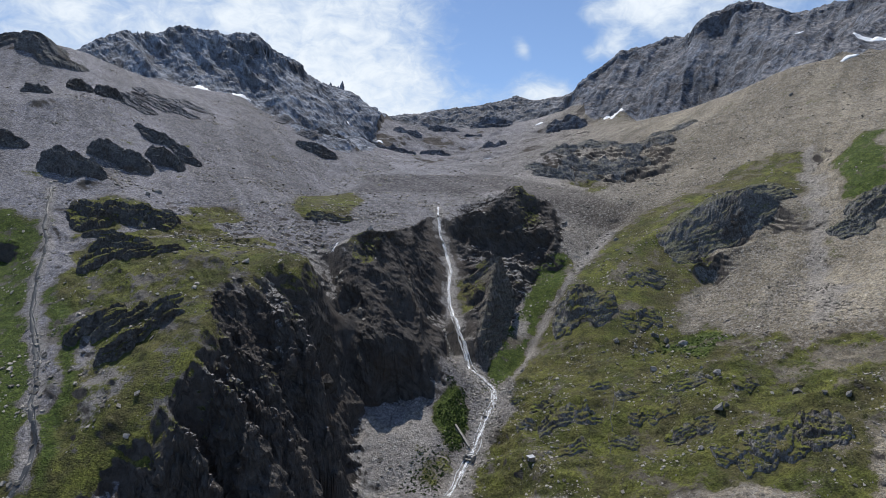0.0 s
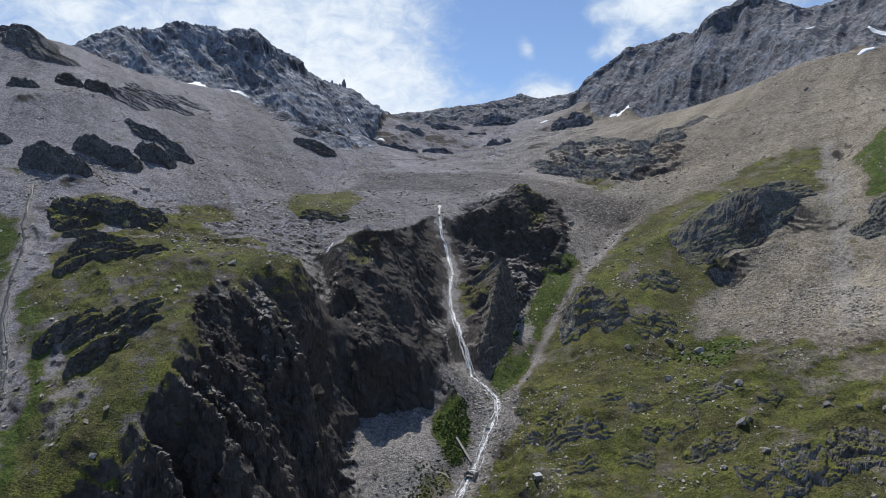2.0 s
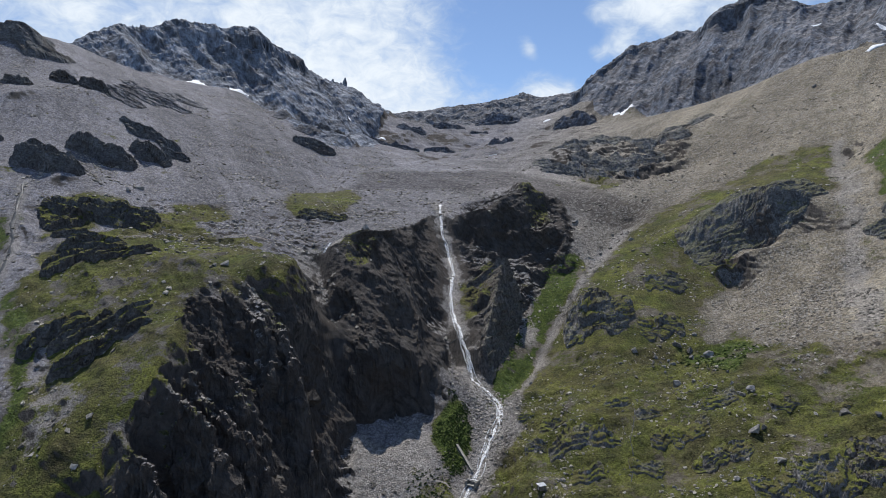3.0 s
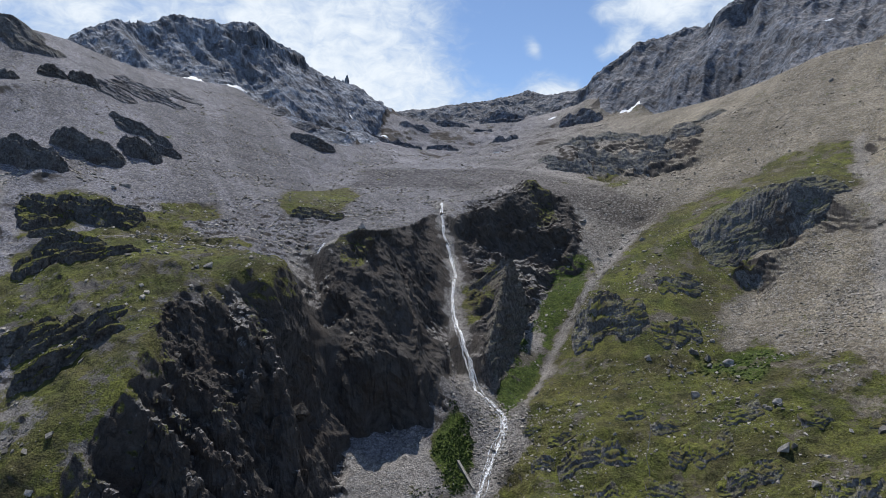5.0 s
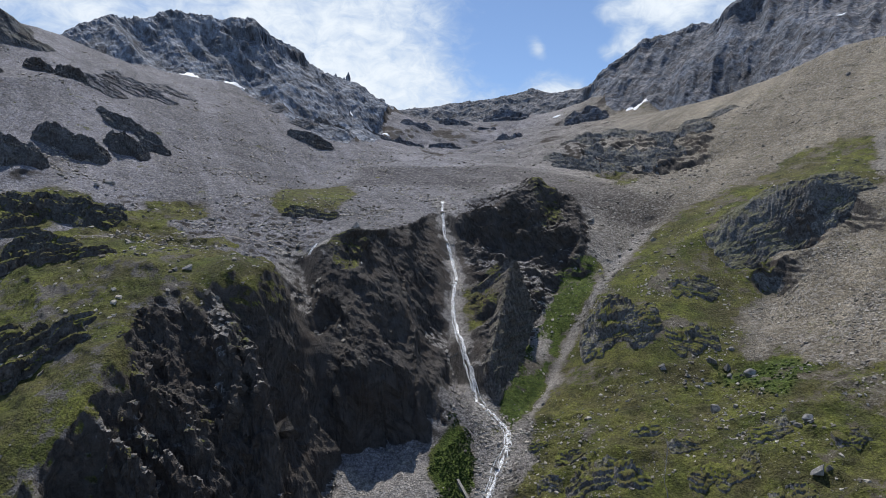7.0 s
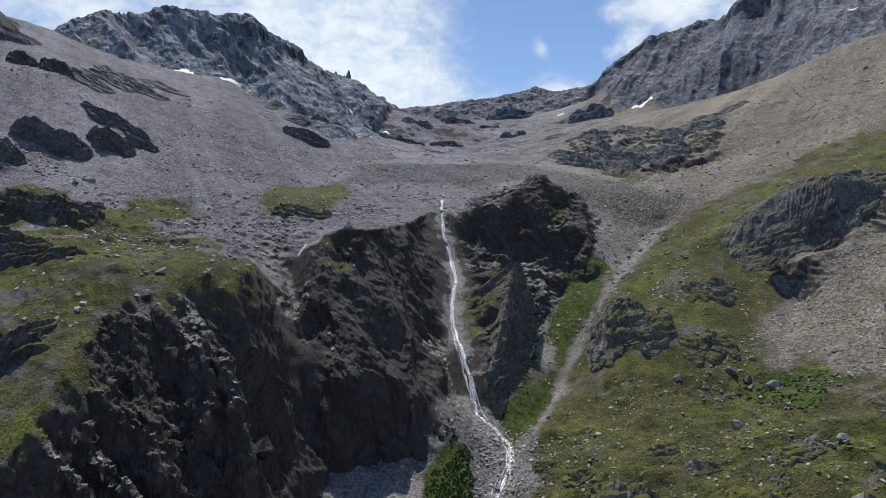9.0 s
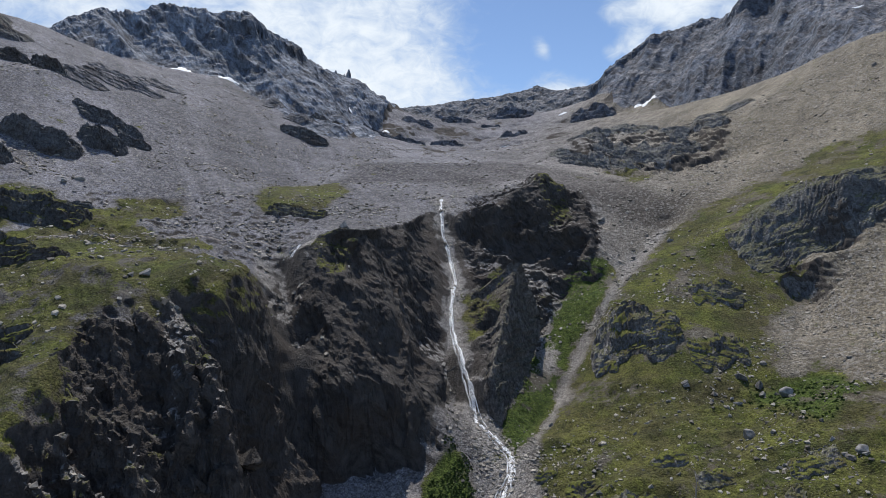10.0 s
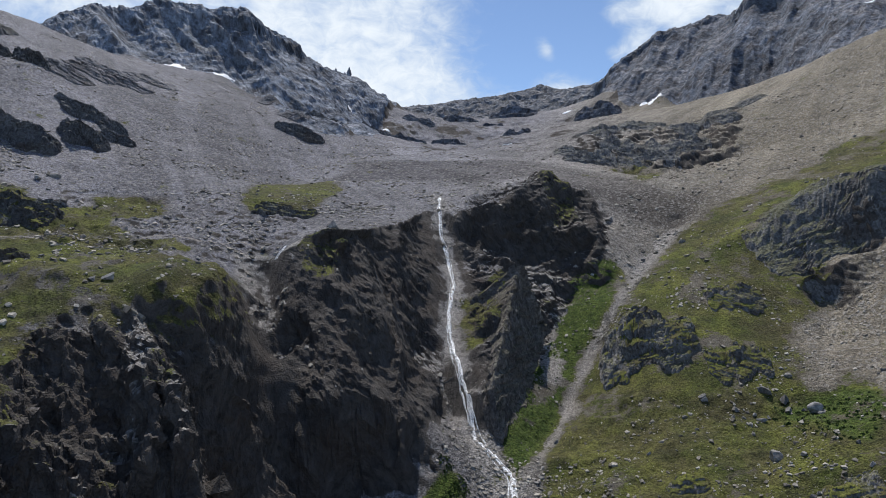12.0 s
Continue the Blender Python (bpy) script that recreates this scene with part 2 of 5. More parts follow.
def blurred(z, times):
    for _ in range(times):
        w = np.pad(z, 1, mode="edge")
        z = z * 0.5 + (w[:-2, 1:-1] + w[2:, 1:-1] + w[1:-1, :-2] + w[1:-1, 2:]) * 0.125
    return z


FX0, FY0, FW, FH = -1100.0, -320.0, 2240.0, 2720.0
NX0, NY0, NW, NH, NCELL = -440.0, 190.0, 880.0, 620.0, 2.5


def land_grids():
    z, last = np.zeros((2, 2)), None
    for cell in (160.0, 80.0, 40.0, 20.0, 10.0, 5.0):
        nx, ny = int(FW / cell) + 1, int(FH / cell) + 1
        gx, gy = np.meshgrid(FX0 + np.arange(nx) * cell, FY0 + np.arange(ny) * cell)
        start = np.zeros((ny, nx)) if last is None else sampled(z, FX0, FY0, last, gx, gy)
        z, last = stretched(FX0, FY0, nx, ny, cell, start, 250 if cell > 8 else 120), cell
    far = blurred(z, 3)
    nx, ny = int(NW / NCELL) + 1, int(NH / NCELL) + 1
    gx, gy = np.meshgrid(NX0 + np.arange(nx) * NCELL, NY0 + np.arange(ny) * NCELL)
    near = stretched(NX0, NY0, nx, ny, NCELL, sampled(far, FX0, FY0, 5.0, gx, gy), 160, True)
    return far, blurred(near, 3)


FAR_GRID, NEAR_GRID = land_grids()


def smooth(a, b, x):
    t = np.clip((x - a) / (b - a), 0, 1)
    return t * t * (3 - 2 * t)


def base_height(x, y):
    far = sampled(FAR_GRID, FX0, FY0, 5.0, x, y)
    near = sampled(NEAR_GRID, NX0, NY0, NCELL, x, y)
    m = smooth(0, 40, x - NX0) * smooth(0, 40, NX0 + NW - x) * smooth(0, 40, y - NY0) * smooth(0, 40, NY0 + NH - y)
    z = far * (1 - m) + near * m
    out = np.maximum.reduce([FX0 + 60 - x, x - FX0 - FW + 60, FY0 + 60 - y, y - FY0 - FH + 60, np.zeros_like(x)])
    return z * np.exp(-out / 500.0) - 30 * (1 - np.exp(-out / 500.0))


def hashed(i, j, k, seed):
    n = (i * 374761393 + j * 668265263 + k * 1274126177 + seed * 974634777) & 0x7FFFFFFF
    n = ((n ^ (n >> 13)) * 1274126177) & 0x7FFFFFFF
    return ((n ^ (n >> 16)) & 0xFFFF) / 32767.5 - 1.0


def lattice(x, y, z, seed=0):
    """Smooth value noise from -1 to 1 at points of space."""
    i, j, k = np.floor(x).astype(np.int64), np.floor(y).astype(np.int64), np.floor(z).astype(np.int64)
    a, b, c = x - i, y - j, z - k
    a, b, c = a * a * (3 - 2 * a), b * b * (3 - 2 * b), c * c * (3 - 2 * c)
    total = 0
    for di in (0, 1):
        for dj in (0, 1):
            for dk in (0, 1):
                total = total + hashed(i + di, j + dj, k + dk, seed) * (a if di else 1 - a) * (b if dj else 1 - b) * (c if dk else 1 - c)
    return total


def fractal(x, y, z, size, octaves, seed=0, ridged=False, gain=0.5):
    total, weight, amp = 0, 0, 1.0
    for o in range(octaves):
        f = 2.03 ** o / size
        n = lattice(x * f + 7.3 * o, y * f + 3.1 * o, z * f, seed + o)
        total = total + amp * (0.55 - 2 * np.abs(n) if ridged else n)
        weight += amp
        amp *= gain
    return total / weight


def blocks(x, y, z, thick, length, seed=0, dip=(0.5, 0.2)):
    """Broken beds: each block of a bed stands out or back by its own amount, -1 to 1."""
    bed = (z + dip[0] * x + dip[1] * y) / thick + 0.35 * lattice(x / (thick * 4), y / (thick * 4), z / (thick * 4), seed)
    k = np.floor(bed).astype(np.int64)
    run = (0.8 * x - 0.6 * y - 0.3 * z) / length + 3.0 * hashed(k, 0 * k, 0 * k, seed + 1)
    m = np.floor(run).astype(np.int64)
    cross = np.floor((0.6 * x + 0.8 * y) / (length * 1.3)).astype(np.int64)
    return hashed(k, m, cross, seed + 2)


# Patches of cover in plan.
COVER = {
    "spur_top": [(-215, 395), (-124, 442), (-116, 400), (-112, 374), (-116, 360), (-124, 334), (-130, 304), (-126, 280), (-130, 262), (-148, 244), (-166, 222), (-200, 220), (-185, 300)],
    "front_green": [(-138, 368), (-112, 347), (-97, 340), (-104, 300), (-116, 275), (-150, 252), (-152, 280), (-140, 300)],
    "meadow_edge": [(-345, 430), (-318, 415), (-283, 376), (-245, 325), (-228, 300), (-197, 256), (-196, 236), (-240, 225), (-330, 300), (-380, 380)],
    "meadow_stream": [(-257, 360), (-238, 347), (-214, 310), (-210, 297), (-185, 269), (-176, 238), (-180, 238), (-205, 279), (-233, 315)],
    "left_meadow": [(-242, 348), (-271, 396), (-258, 437), (-239, 481), (-176, 445), (-121, 385), (-113, 366), (-128, 348), (-129, 319), (-134, 297), (-137, 275), (-146, 263), (-157, 249), (-167, 235), (-178, 235), (-178, 238), (-185, 269), (-161, 270), (-171, 294), (-203, 305)],
    "left_scree_strip": [(-203, 304), (-172, 292), (-161, 270), (-173, 256), (-190, 275)],
    "green_strip": [(-218, 298), (-198, 289), (-185, 269), (-188, 257), (-208, 279)],
    "left_green": [(-348, 435), (-331, 440), (-298, 403), (-323, 407)],
    "crag_top": [(-306, 434), (-313, 456), (-296, 479), (-269, 487), (-255, 469), (-268, 433), (-284, 408)],
    "bench_green": [(-251, 506), (-219, 531), (-195, 488), (-221, 459)],
    "tilted_green": [(-188, 590), (-152, 652), (-128, 605), (-126, 548), (-148, 506), (-172, 532)],
    "rim_green": [(-108, 458), (-84, 462), (-82, 446), (-90, 438), (-101, 438)],
    "rib_green": [(-173, 437), (-123, 376), (-116, 359), (-126, 351), (-146, 362)],
    "knoll_green": [(6, 622), (24, 634), (36, 618), (37, 588), (18, 584), (14, 604)],
    "nose_green": [(-34, 507), (-9, 543), (-10, 479), (-27, 464)],
    "band_green": [(28, 565), (56, 562), (51, 533), (31, 504), (22, 478), (4, 424), (-2, 408), (-9, 425), (6, 502)],
    "shrubs": [(-34, 410), (-22, 403), (-18, 382), (-22, 362), (-30, 365), (-40, 379), (-38, 395)],
    "fan_green": [(-47, 361), (-27, 368), (-27, 329), (-54, 337)],
    "right_upper": [(68, 563), (105, 604), (151, 618), (201, 649), (244, 670), (287, 636), (256, 551), (238, 555), (162, 560), (150, 540), (160, 515), (140, 490), (129, 468), (120, 445), (113, 432), (76, 443), (44, 453), (5, 402), (0, 408), (20, 477), (29, 506), (49, 530)],
    "right_lower": [(-2, 383), (1, 400), (14, 419), (28, 443), (44, 453), (100, 438), (122, 405), (140, 385), (160, 350), (186, 335), (141, 254), (29, 303), (-14, 325), (-11, 356)],
    "scree_foot": [(127, 445), (143, 416), (165, 377), (199, 358), (174, 314), (160, 329), (145, 344), (127, 370), (122, 402)],
    "right_bright": [(103, 440), (137, 419), (135, 402), (112, 389), (97, 422)],
    "shelf_green": [(44, 454), (64, 450), (84, 434), (93, 410), (68, 398), (40, 413)],
    "front_rock": [(-158, 340), (-140, 347), (-127, 350), (-117, 341), (-120, 318), (-133, 309), (-144, 316)],
    "edge_green": [(279, 588), (329, 598), (277, 501), (258, 517)],
    "moraine_green": [(73, 772), (119, 822), (122, 719), (85, 664)],
    "dark_patch": [(162, 406), (207, 374), (188, 339), (160, 365)],
    # the cloud shadow over the bench, painted into the scree colour
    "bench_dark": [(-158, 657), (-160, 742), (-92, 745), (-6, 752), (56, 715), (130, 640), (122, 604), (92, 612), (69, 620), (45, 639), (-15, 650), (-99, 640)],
    "fan_lit": [(-83, 373), (-75, 381), (-64, 375), (-51, 389), (-39, 385), (-39, 361), (-55, 341), (-69, 332), (-75, 333)],
    "chute": [(78, 584), (100, 614), (103, 600), (82, 572), (54, 523), (36, 498), (26, 476), (9, 425), (-1, 403), (-4, 403), (5, 425), (22, 478), (32, 504), (51, 530)],
    "gully_scree": [(-6, 530), (8, 534), (16, 520), (22, 500), (20, 484), (12, 480), (8, 494), (2, 508), (-6, 518)],
    "left_stream_bed": [(-331, 463), (-307, 424), (-290, 403), (-277, 380), (-261, 352), (-249, 334), (-234, 317), (-220, 299), (-210, 285), (-206, 274), (-195, 262), (-188, 254), (-183, 244), (-182, 236), (-190, 236), (-191, 245), (-196, 255), (-203, 263), (-214, 275), (-218, 286), (-228, 299), (-242, 317), (-257, 334), (-269, 352), (-285, 380), (-298, 403), (-315, 424), (-338, 463)],
    "right_scree_track": [(282, 648), (289, 635), (234, 507), (195, 389), (183, 404), (222, 504)],
    "ravine_bed": [(-140, 453), (-104, 458), (-107, 444), (-105, 432), (-103, 422), (-99, 410), (-104, 410), (-113, 420), (-123, 428), (-132, 438)],
    "fall_scree": [(-53, 452), (-41, 492), (-35, 471), (-28, 451), (-19, 429), (-8, 411), (-14, 402), (-27, 434), (-36, 454)],
    "knoll_scree": [(-3, 558), (13, 564), (26, 533), (17, 516), (6, 528)],
    "streak_a": [(-133, 303), (-132, 307), (-119, 306), (-107, 308), (-109, 304), (-120, 302)],
    "streak_b": [(-138, 280), (-135, 282), (-124, 282), (-114, 286), (-113, 279), (-124, 278)],
    "streak_c": [(-133, 357), (-130, 359), (-115, 342), (-111, 324), (-114, 323), (-118, 336)],
}
MASSIF = [(-760, 860), (-600, 900), (-536, 935), (-470, 985), (-405, 1010), (-345, 960), (-285, 890), (-228, 832), (-196, 840), (-190, 940), (-205, 1120), (-240, 1250), (-290, 1690), (-300, 1763), (-420, 2000), (-1000, 1900), (-1050, 1000)]
FACE = [(192, 1752), (190, 1500), (215, 1475), (256, 1436), (300, 1388), (360, 1280), (392, 1120), (420, 1000), (460, 905), (540, 850), (640, 800), (1140, 700), (1140, 2050), (240, 2050)]
HEAD = [(-290, 1560), (-150, 1630), (0, 1660), (120, 1660), (190, 1600), (240, 2050), (-420, 2000)]
MORAINE = [(45, 815), (100, 915), (150, 950), (215, 960), (230, 880), (190, 770), (119, 712), (70, 735)]
BENCH = [(-265, 500), (-200, 545), (-130, 560), (-112, 475), (-130, 440), (-165, 430), (-205, 418), (-250, 450)]
MOUND = [(-2, 383), (16, 431), (44, 455), (100, 440), (140, 430), (190, 380), (200, 330), (150, 250), (30, 290), (-14, 325)]
HILL = [(-320, 440), (-262, 470), (-180, 440), (-135, 430), (-145, 362), (-140, 310), (-165, 275), (-180, 240), (-195, 250), (-215, 300), (-250, 350), (-285, 395)]
CIRQUE = [(-290, 1560), (190, 1600), (200, 1440), (130, 1000), (-20, 940), (-120, 1000), (-240, 1200)]
GORGE = [(-60, 580), (-72, 540), (-84, 484), (-95, 462), (-113, 456), (-122, 440), (-119, 405), (-111, 388), (-110, 370), (-116, 357), (-128, 352), (-154, 340), (-146, 318), (-133, 302), (-131, 290), (-127, 274), (-132, 258), (-150, 236), (-170, 205), (-90, 205), (-72, 300), (-74, 344), (-82, 376), (-82, 390), (-66, 396), (-52, 404), (-42, 416), (-36, 450), (-48, 500)]
KNOLL = [(-44, 560), (-36, 596), (0, 640), (30, 662), (48, 640), (56, 600), (50, 566), (30, 548), (12, 512), (6, 470), (-9, 434), (-22, 438), (-30, 470), (-38, 510)]


def inside(poly, x, y):
    hit = np.zeros(x.shape, bool)
    xs, ys = [p[0] for p in poly], [p[1] for p in poly]
    box = (x > min(xs)) & (x < max(xs)) & (y > min(ys)) & (y < max(ys))
    px, py = x[box], y[box]
    h = np.zeros(px.shape, bool)
    for (x1, y1), (x2, y2) in zip(poly, poly[1:] + poly[:1]):
        if y1 != y2:
            h ^= ((y1 > py) != (y2 > py)) & (px < (x2 - x1) * (py - y1) / (y2 - y1) + x1)
    hit[box] = h
    return hit


FINE = np.linspace(-44.0, 37.0, 770)
ANGLES = np.radians(np.concatenate([np.linspace(-180, -45, 60), FINE, np.linspace(38, 180, 60)]))
RADII = np.concatenate([np.linspace(4, 220, 28), np.linspace(221, 640, 470), np.linspace(641.2, 1000, 190), np.linspace(1003, 2000, 260), np.linspace(2030, 4700, 24)])


def grid_normals(x, y, z):
    p = np.stack([x, y, z], -1)
    n = np.cross(np.gradient(p, axis=1), np.gradient(p, axis=0))
    return n / (np.linalg.norm(n, axis=-1, keepdims=True) + 1e-9)


def softened(m, times):
    m = m.astype(float)
    for _ in range(times):
        w = np.pad(m, 1, mode="edge")
        m = (w[:-2, 1:-1] + w[2:, 1:-1] + w[1:-1, :-2] + w[1:-1, 2:]) * 0.25
    return m


def ribs(x, y, z):
    """Steep rock ribs that lean across a mountain face."""
    s, q = (x - y) * 0.707, (x + y) * 0.707
    s = s + 0.35 * z + 8.0 * fractal(x, y, z, 60.0, 2, 35)
    big = fractal(s, q * 0.3, z * 0.1, 110.0, 3, 31, True) * 34.0
    return big + fractal(s, q * 0.25, z * 0.07, 34.0, 3, 32, True) * 10.0 + fractal(s, q * 0.3, z * 0.1, 11.0, 2, 33, True) * 2.4 + blocks(s, q, z * 0.4, 9.0, 16.0, 34) * 1.0


def gullies(x, y, z):
    """Broken buttresses and gullies that run down the grey mountain."""
    s, q = x * 0.62 + y * 0.78, x * 0.78 - y * 0.62
    s = s + 12.0 * fractal(x, y, z, 70.0, 2, 25)
    big = fractal(s + 0.2 * z, q * 0.3, z * 0.15, 105.0, 3, 21, True) * 28.0
    return big + fractal(s, q * 0.35, z * 0.2, 34.0, 3, 22, True) * 9.0 + fractal(s, q * 0.35, z * 0.3, 11.0, 2, 23, True) * 2.4 + blocks(x, y, z, 7.0, 22.0, 24, (-0.3, 0.1)) * 1.4


def land():
    """The displaced sheet, its own normals and the masks of its cover."""
    r, a = np.meshgrid(RADII, ANGLES, indexing="ij")
    x, y = r * np.sin(a), r * np.cos(a)
    z, crests = ribbed(x, y, base_height(x, y))
    n = grid_normals(x, y, z)
    nz = n[..., 2]
    massif, face, head = (softened(inside(q, x, y), 14) for q in (MASSIF, FACE, HEAD))
    moraine, gorge, knoll, cirque, bench, mound, hill = (softened(inside(q, x, y), 10) for q in (MORAINE, GORGE, KNOLL, CIRQUE, BENCH, MOUND, HILL))
    peaks = np.clip(massif + face + head, 0, 1)
    steep = smooth(0.80, 0.55, nz)
    d = np.zeros(x.shape)

    def relief(weight, make):
        """Adds relief where its weight is not nothing."""
        on = weight > 0.004
        d[on] += weight[on] * make(x[on], y[on], z[on])

    seen = (y > 180) & (np.abs(x) < 900)
    relief((1 - steep) * (1 - peaks) * seen, lambda x, y, z: fractal(x, y, z, 60.0, 3, 3) * 1.5)
    relief((1 - peaks) * seen, lambda x, y, z: fractal(x, y, z, 15.0, 3, 4) * 1.0 + fractal(x, y, z, 4.5, 2, 6) * 0.34)
    course = np.zeros(x.shape)
    for wxp, wyp, _ in np.concatenate([densified([(p[0], p[1], 0.0) for p in q], 4.0) for q in (FALLS, RAVINE)]):
        by = (np.abs(x - wxp) < 18) & (np.abs(y - wyp) < 18)
        course[by] = np.maximum(course[by], smooth(16.0, 6.0, np.hypot(x[by] - wxp, y[by] - wyp)))
    walls = (1 - 0.85 * course) * (1 - 0.75 * crests) * np.maximum(steep * (1 - peaks), np.maximum(gorge * smooth(0.9, 0.7, nz), 0.35 * knoll))
    relief(walls * seen, lambda x, y, z: fractal(x, y, z * 0.25, 30.0, 2, 11, True) * 6.5 + fractal(x + 0.4 * z, y, z * 0.4, 11.0, 3, 12, True) * 2.6 + blocks(x, y, z, 2.6, 6.0, 14) * 0.7 + fractal(x, y, z, 3.4, 2, 13, True) * 0.5)
    spur = smooth(-86, -100, x) * smooth(352, 338, y)
    relief(np.clip(gorge * smooth(0.97, 0.85, nz) + 0.7 * knoll, 0, 1) * (0.3 + 0.7 * spur) * (1 - 0.8 * course), lambda x, y, z: fractal(x + 0.4 * z, y, z * 0.7, 6.0, 3, 57, True) * 2.4 + blocks(x, y, z, 1.6, 3.6, 58, (0.6, 0.3)) * 0.9 + fractal(x, y, z, 2.2, 2, 59, True) * 0.5)
    relief(moraine, lambda x, y, z: fractal(x, y, z, 42.0, 4, 15, True) * 9.0 + fractal(x, y, z, 9.0, 2, 16, True) * 1.6 + blocks(x, y, z, 4.0, 9.0, 19) * 1.4)
    relief(bench, lambda x, y, z: fractal(x, y, z, 16.0, 3, 47, True) * 2.2 + blocks(x, y, z, 2.0, 4.0, 48) * 0.5)
    relief(mound, lambda x, y, z: fractal(x, y, z, 24.0, 4, 49, True) * 4.2 + fractal(x, y, z, 7.0, 2, 50, True) * 0.6)
    relief(hill, lambda x, y, z: fractal(x + y, y * 0.6, z, 26.0, 4, 55, True) * 3.0 + fractal(x, y, z, 7.0, 2, 56, True) * 0.7)
    relief(cirque, lambda x, y, z: fractal(x, y, z, 80.0, 3, 43, True) * 8.0 + fractal(x, y, z, 20.0, 2, 44, True) * 2.5)
    relief(knoll * (1 - course), lambda x, y, z: fractal(x, y, z * 0.6, 30.0, 2, 17, True) * 6.0 + fractal(x + 0.4 * z, y, z * 0.6, 9.0, 2, 18, True) * 1.8 + blocks(x, y, z, 3.0, 8.0, 20, (-0.5, 0.3)) * 0.9)
    skyline = np.full(x.shape, 999.0)
    high = peaks > 0.004
    hx, hy, gap = x[high], y[high], skyline[high]
    for qx, qy, _ in np.concatenate([densified(LAND[k], 10.0) for k in ("massif_crest", "head_ridge", "face_crest")]):
        gap = np.minimum(gap, np.hypot(hx - qx, hy - qy))
    skyline[high] = gap
    below = 0.25 + 0.75 * smooth(2.0, 45.0, skyline)
    relief(peaks * smooth(60.0, 5.0, skyline), lambda x, y, z: fractal(x, y, z, 22.0, 3, 61, True) * 3.5 + blocks(x, y, z, 5.0, 9.0, 65) * 1.5)
    relief(massif * below, gullies)
    relief(face * below, ribs)
    relief(head * below, lambda x, y, z: fractal(x, y, z * 0.5, 80.0, 3, 41, True) * 16.0 + fractal(x, y, z, 24.0, 3, 42, True) * 7.0)
    px, py, pz = x + n[..., 0] * d, y + n[..., 1] * d, z + n[..., 2] * d
    # cover, with ragged borders
    near = seen & (y < 900)
    wx, wy, fx, fy = x.copy(), y.copy(), x.copy(), y.copy()
    xn, yn, zn = x[near], y[near], z[near]
    wx[near] += fractal(xn, yn, zn, 26.0, 4, 51) * 20.0
    wy[near] += fractal(xn, yn, zn, 26.0, 4, 52) * 20.0
    fx[near] += fractal(xn, yn, zn, 9.0, 2, 53) * 3.0
    fy[near] += fractal(xn, yn, zn, 9.0, 2, 54) * 3.0
    masks = {k: np.zeros(x.shape) for k in ("grass", "lush", "gravel", "dark", "rock")}
    masks["rock"] = np.clip(gorge * smooth(0.93, 0.8, nz) + 0.6 * knoll * smooth(0.95, 0.8, nz) + 0.2 * moraine + 0.25 * bench + 0.55 * cirque * smooth(0.0, 0.35, fractal(x, y, z, 45.0, 3, 46)), 0, 1)
    for name, poly in COVER.items():
        crisp = name in ("front_rock", "rib_green", "rim_green", "knoll_green", "nose_green", "tilted_green", "bench_green", "left_stream_bed", "chute", "fan_lit", "ravine_bed", "gully_scree", "fall_scree", "knoll_scree", "streak_a", "streak_b", "streak_c", "band_green", "shrubs", "left_scree_strip")
        m = inside(poly, fx, fy) if crisp else inside(poly, wx, wy)
        if name in ("left_stream_bed", "chute", "fan_lit", "ravine_bed", "gully_scree", "fall_scree", "knoll_scree", "streak_a", "streak_b", "streak_c", "left_scree_strip", "right_scree_track"):
            masks["gravel"][m] = {"left_scree_strip": 0.6, "chute": 0.85, "left_stream_bed": 0.7, "right_scree_track": 0.6}.get(name, 1.0)
            masks["grass"][m] = 0.34 if name == "left_scree_strip" else 0.0
        # the bench entry darkens the ground colour in place of a cloud's shadow
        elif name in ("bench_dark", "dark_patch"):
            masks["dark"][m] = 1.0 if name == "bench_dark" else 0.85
        else:
            masks["grass"][m] = {"right_lower": 0.76, "right_upper": 0.68, "left_meadow": 0.72, "spur_top": 0.78, "front_green": 0.5, "scree_foot": 0.5, "moraine_green": 0.45, "fan_green": 0.6, "crag_top": 0.65, "meadow_edge": 0.75, "shelf_green": 1.0, "front_rock": 0.3}.get(name, 0.84)
            if name in ("band_green", "shrubs", "green_strip", "right_bright", "edge_green", "meadow_edge", "left_green", "meadow_stream"):
                masks["lush"][m] = 1.0
    water = densified([(p[0], p[1], 0.0) for p in FALLS], 4.0)
    for wxp, wyp, _ in water:
        by = (np.abs(x - wxp) < 14) & (np.abs(y - wyp) < 14)
        masks["gravel"][by] = np.maximum(masks["gravel"][by], smooth(9.0, 3.0, np.hypot(fx[by] - wxp, fy[by] - wyp)))
    for fall, points in RIBS[:6]:
        for wxp, wyp, _ in densified(points[:5], 1.5):
            by = (np.abs(x - wxp) < 5) & (np.abs(y - wyp) < 5)
            masks["gravel"][by] = np.maximum(masks["gravel"][by], 0.75 * smooth(3.0, 0.8, np.hypot(fx[by] - wxp, fy[by] - wyp)))
    masks["rock"] *= (1 - 0.9 * np.clip(masks["gravel"], 0, 1)) * (1 - 0.75 * masks["grass"])
    # streaks down the two great screes
    across = np.where(x > 0, x * 0.86 - y * 0.5, x * 0.83 + y * 0.55)
    along = np.where(x > 0, x * 0.5 + y * 0.86, -x * 0.55 + y * 0.83)
    bend = 10.0 * fractal(x, y, 0 * z, 70.0, 2, 64)
    masks["streak"] = np.clip(0.5 + 0.35 * fractal(across + bend, along * 0.05, 0 * z, 7.0, 3, 62) + 0.55 * fractal(across + bend, along * 0.12, 0 * z, 42.0, 3, 63), 0, 1)
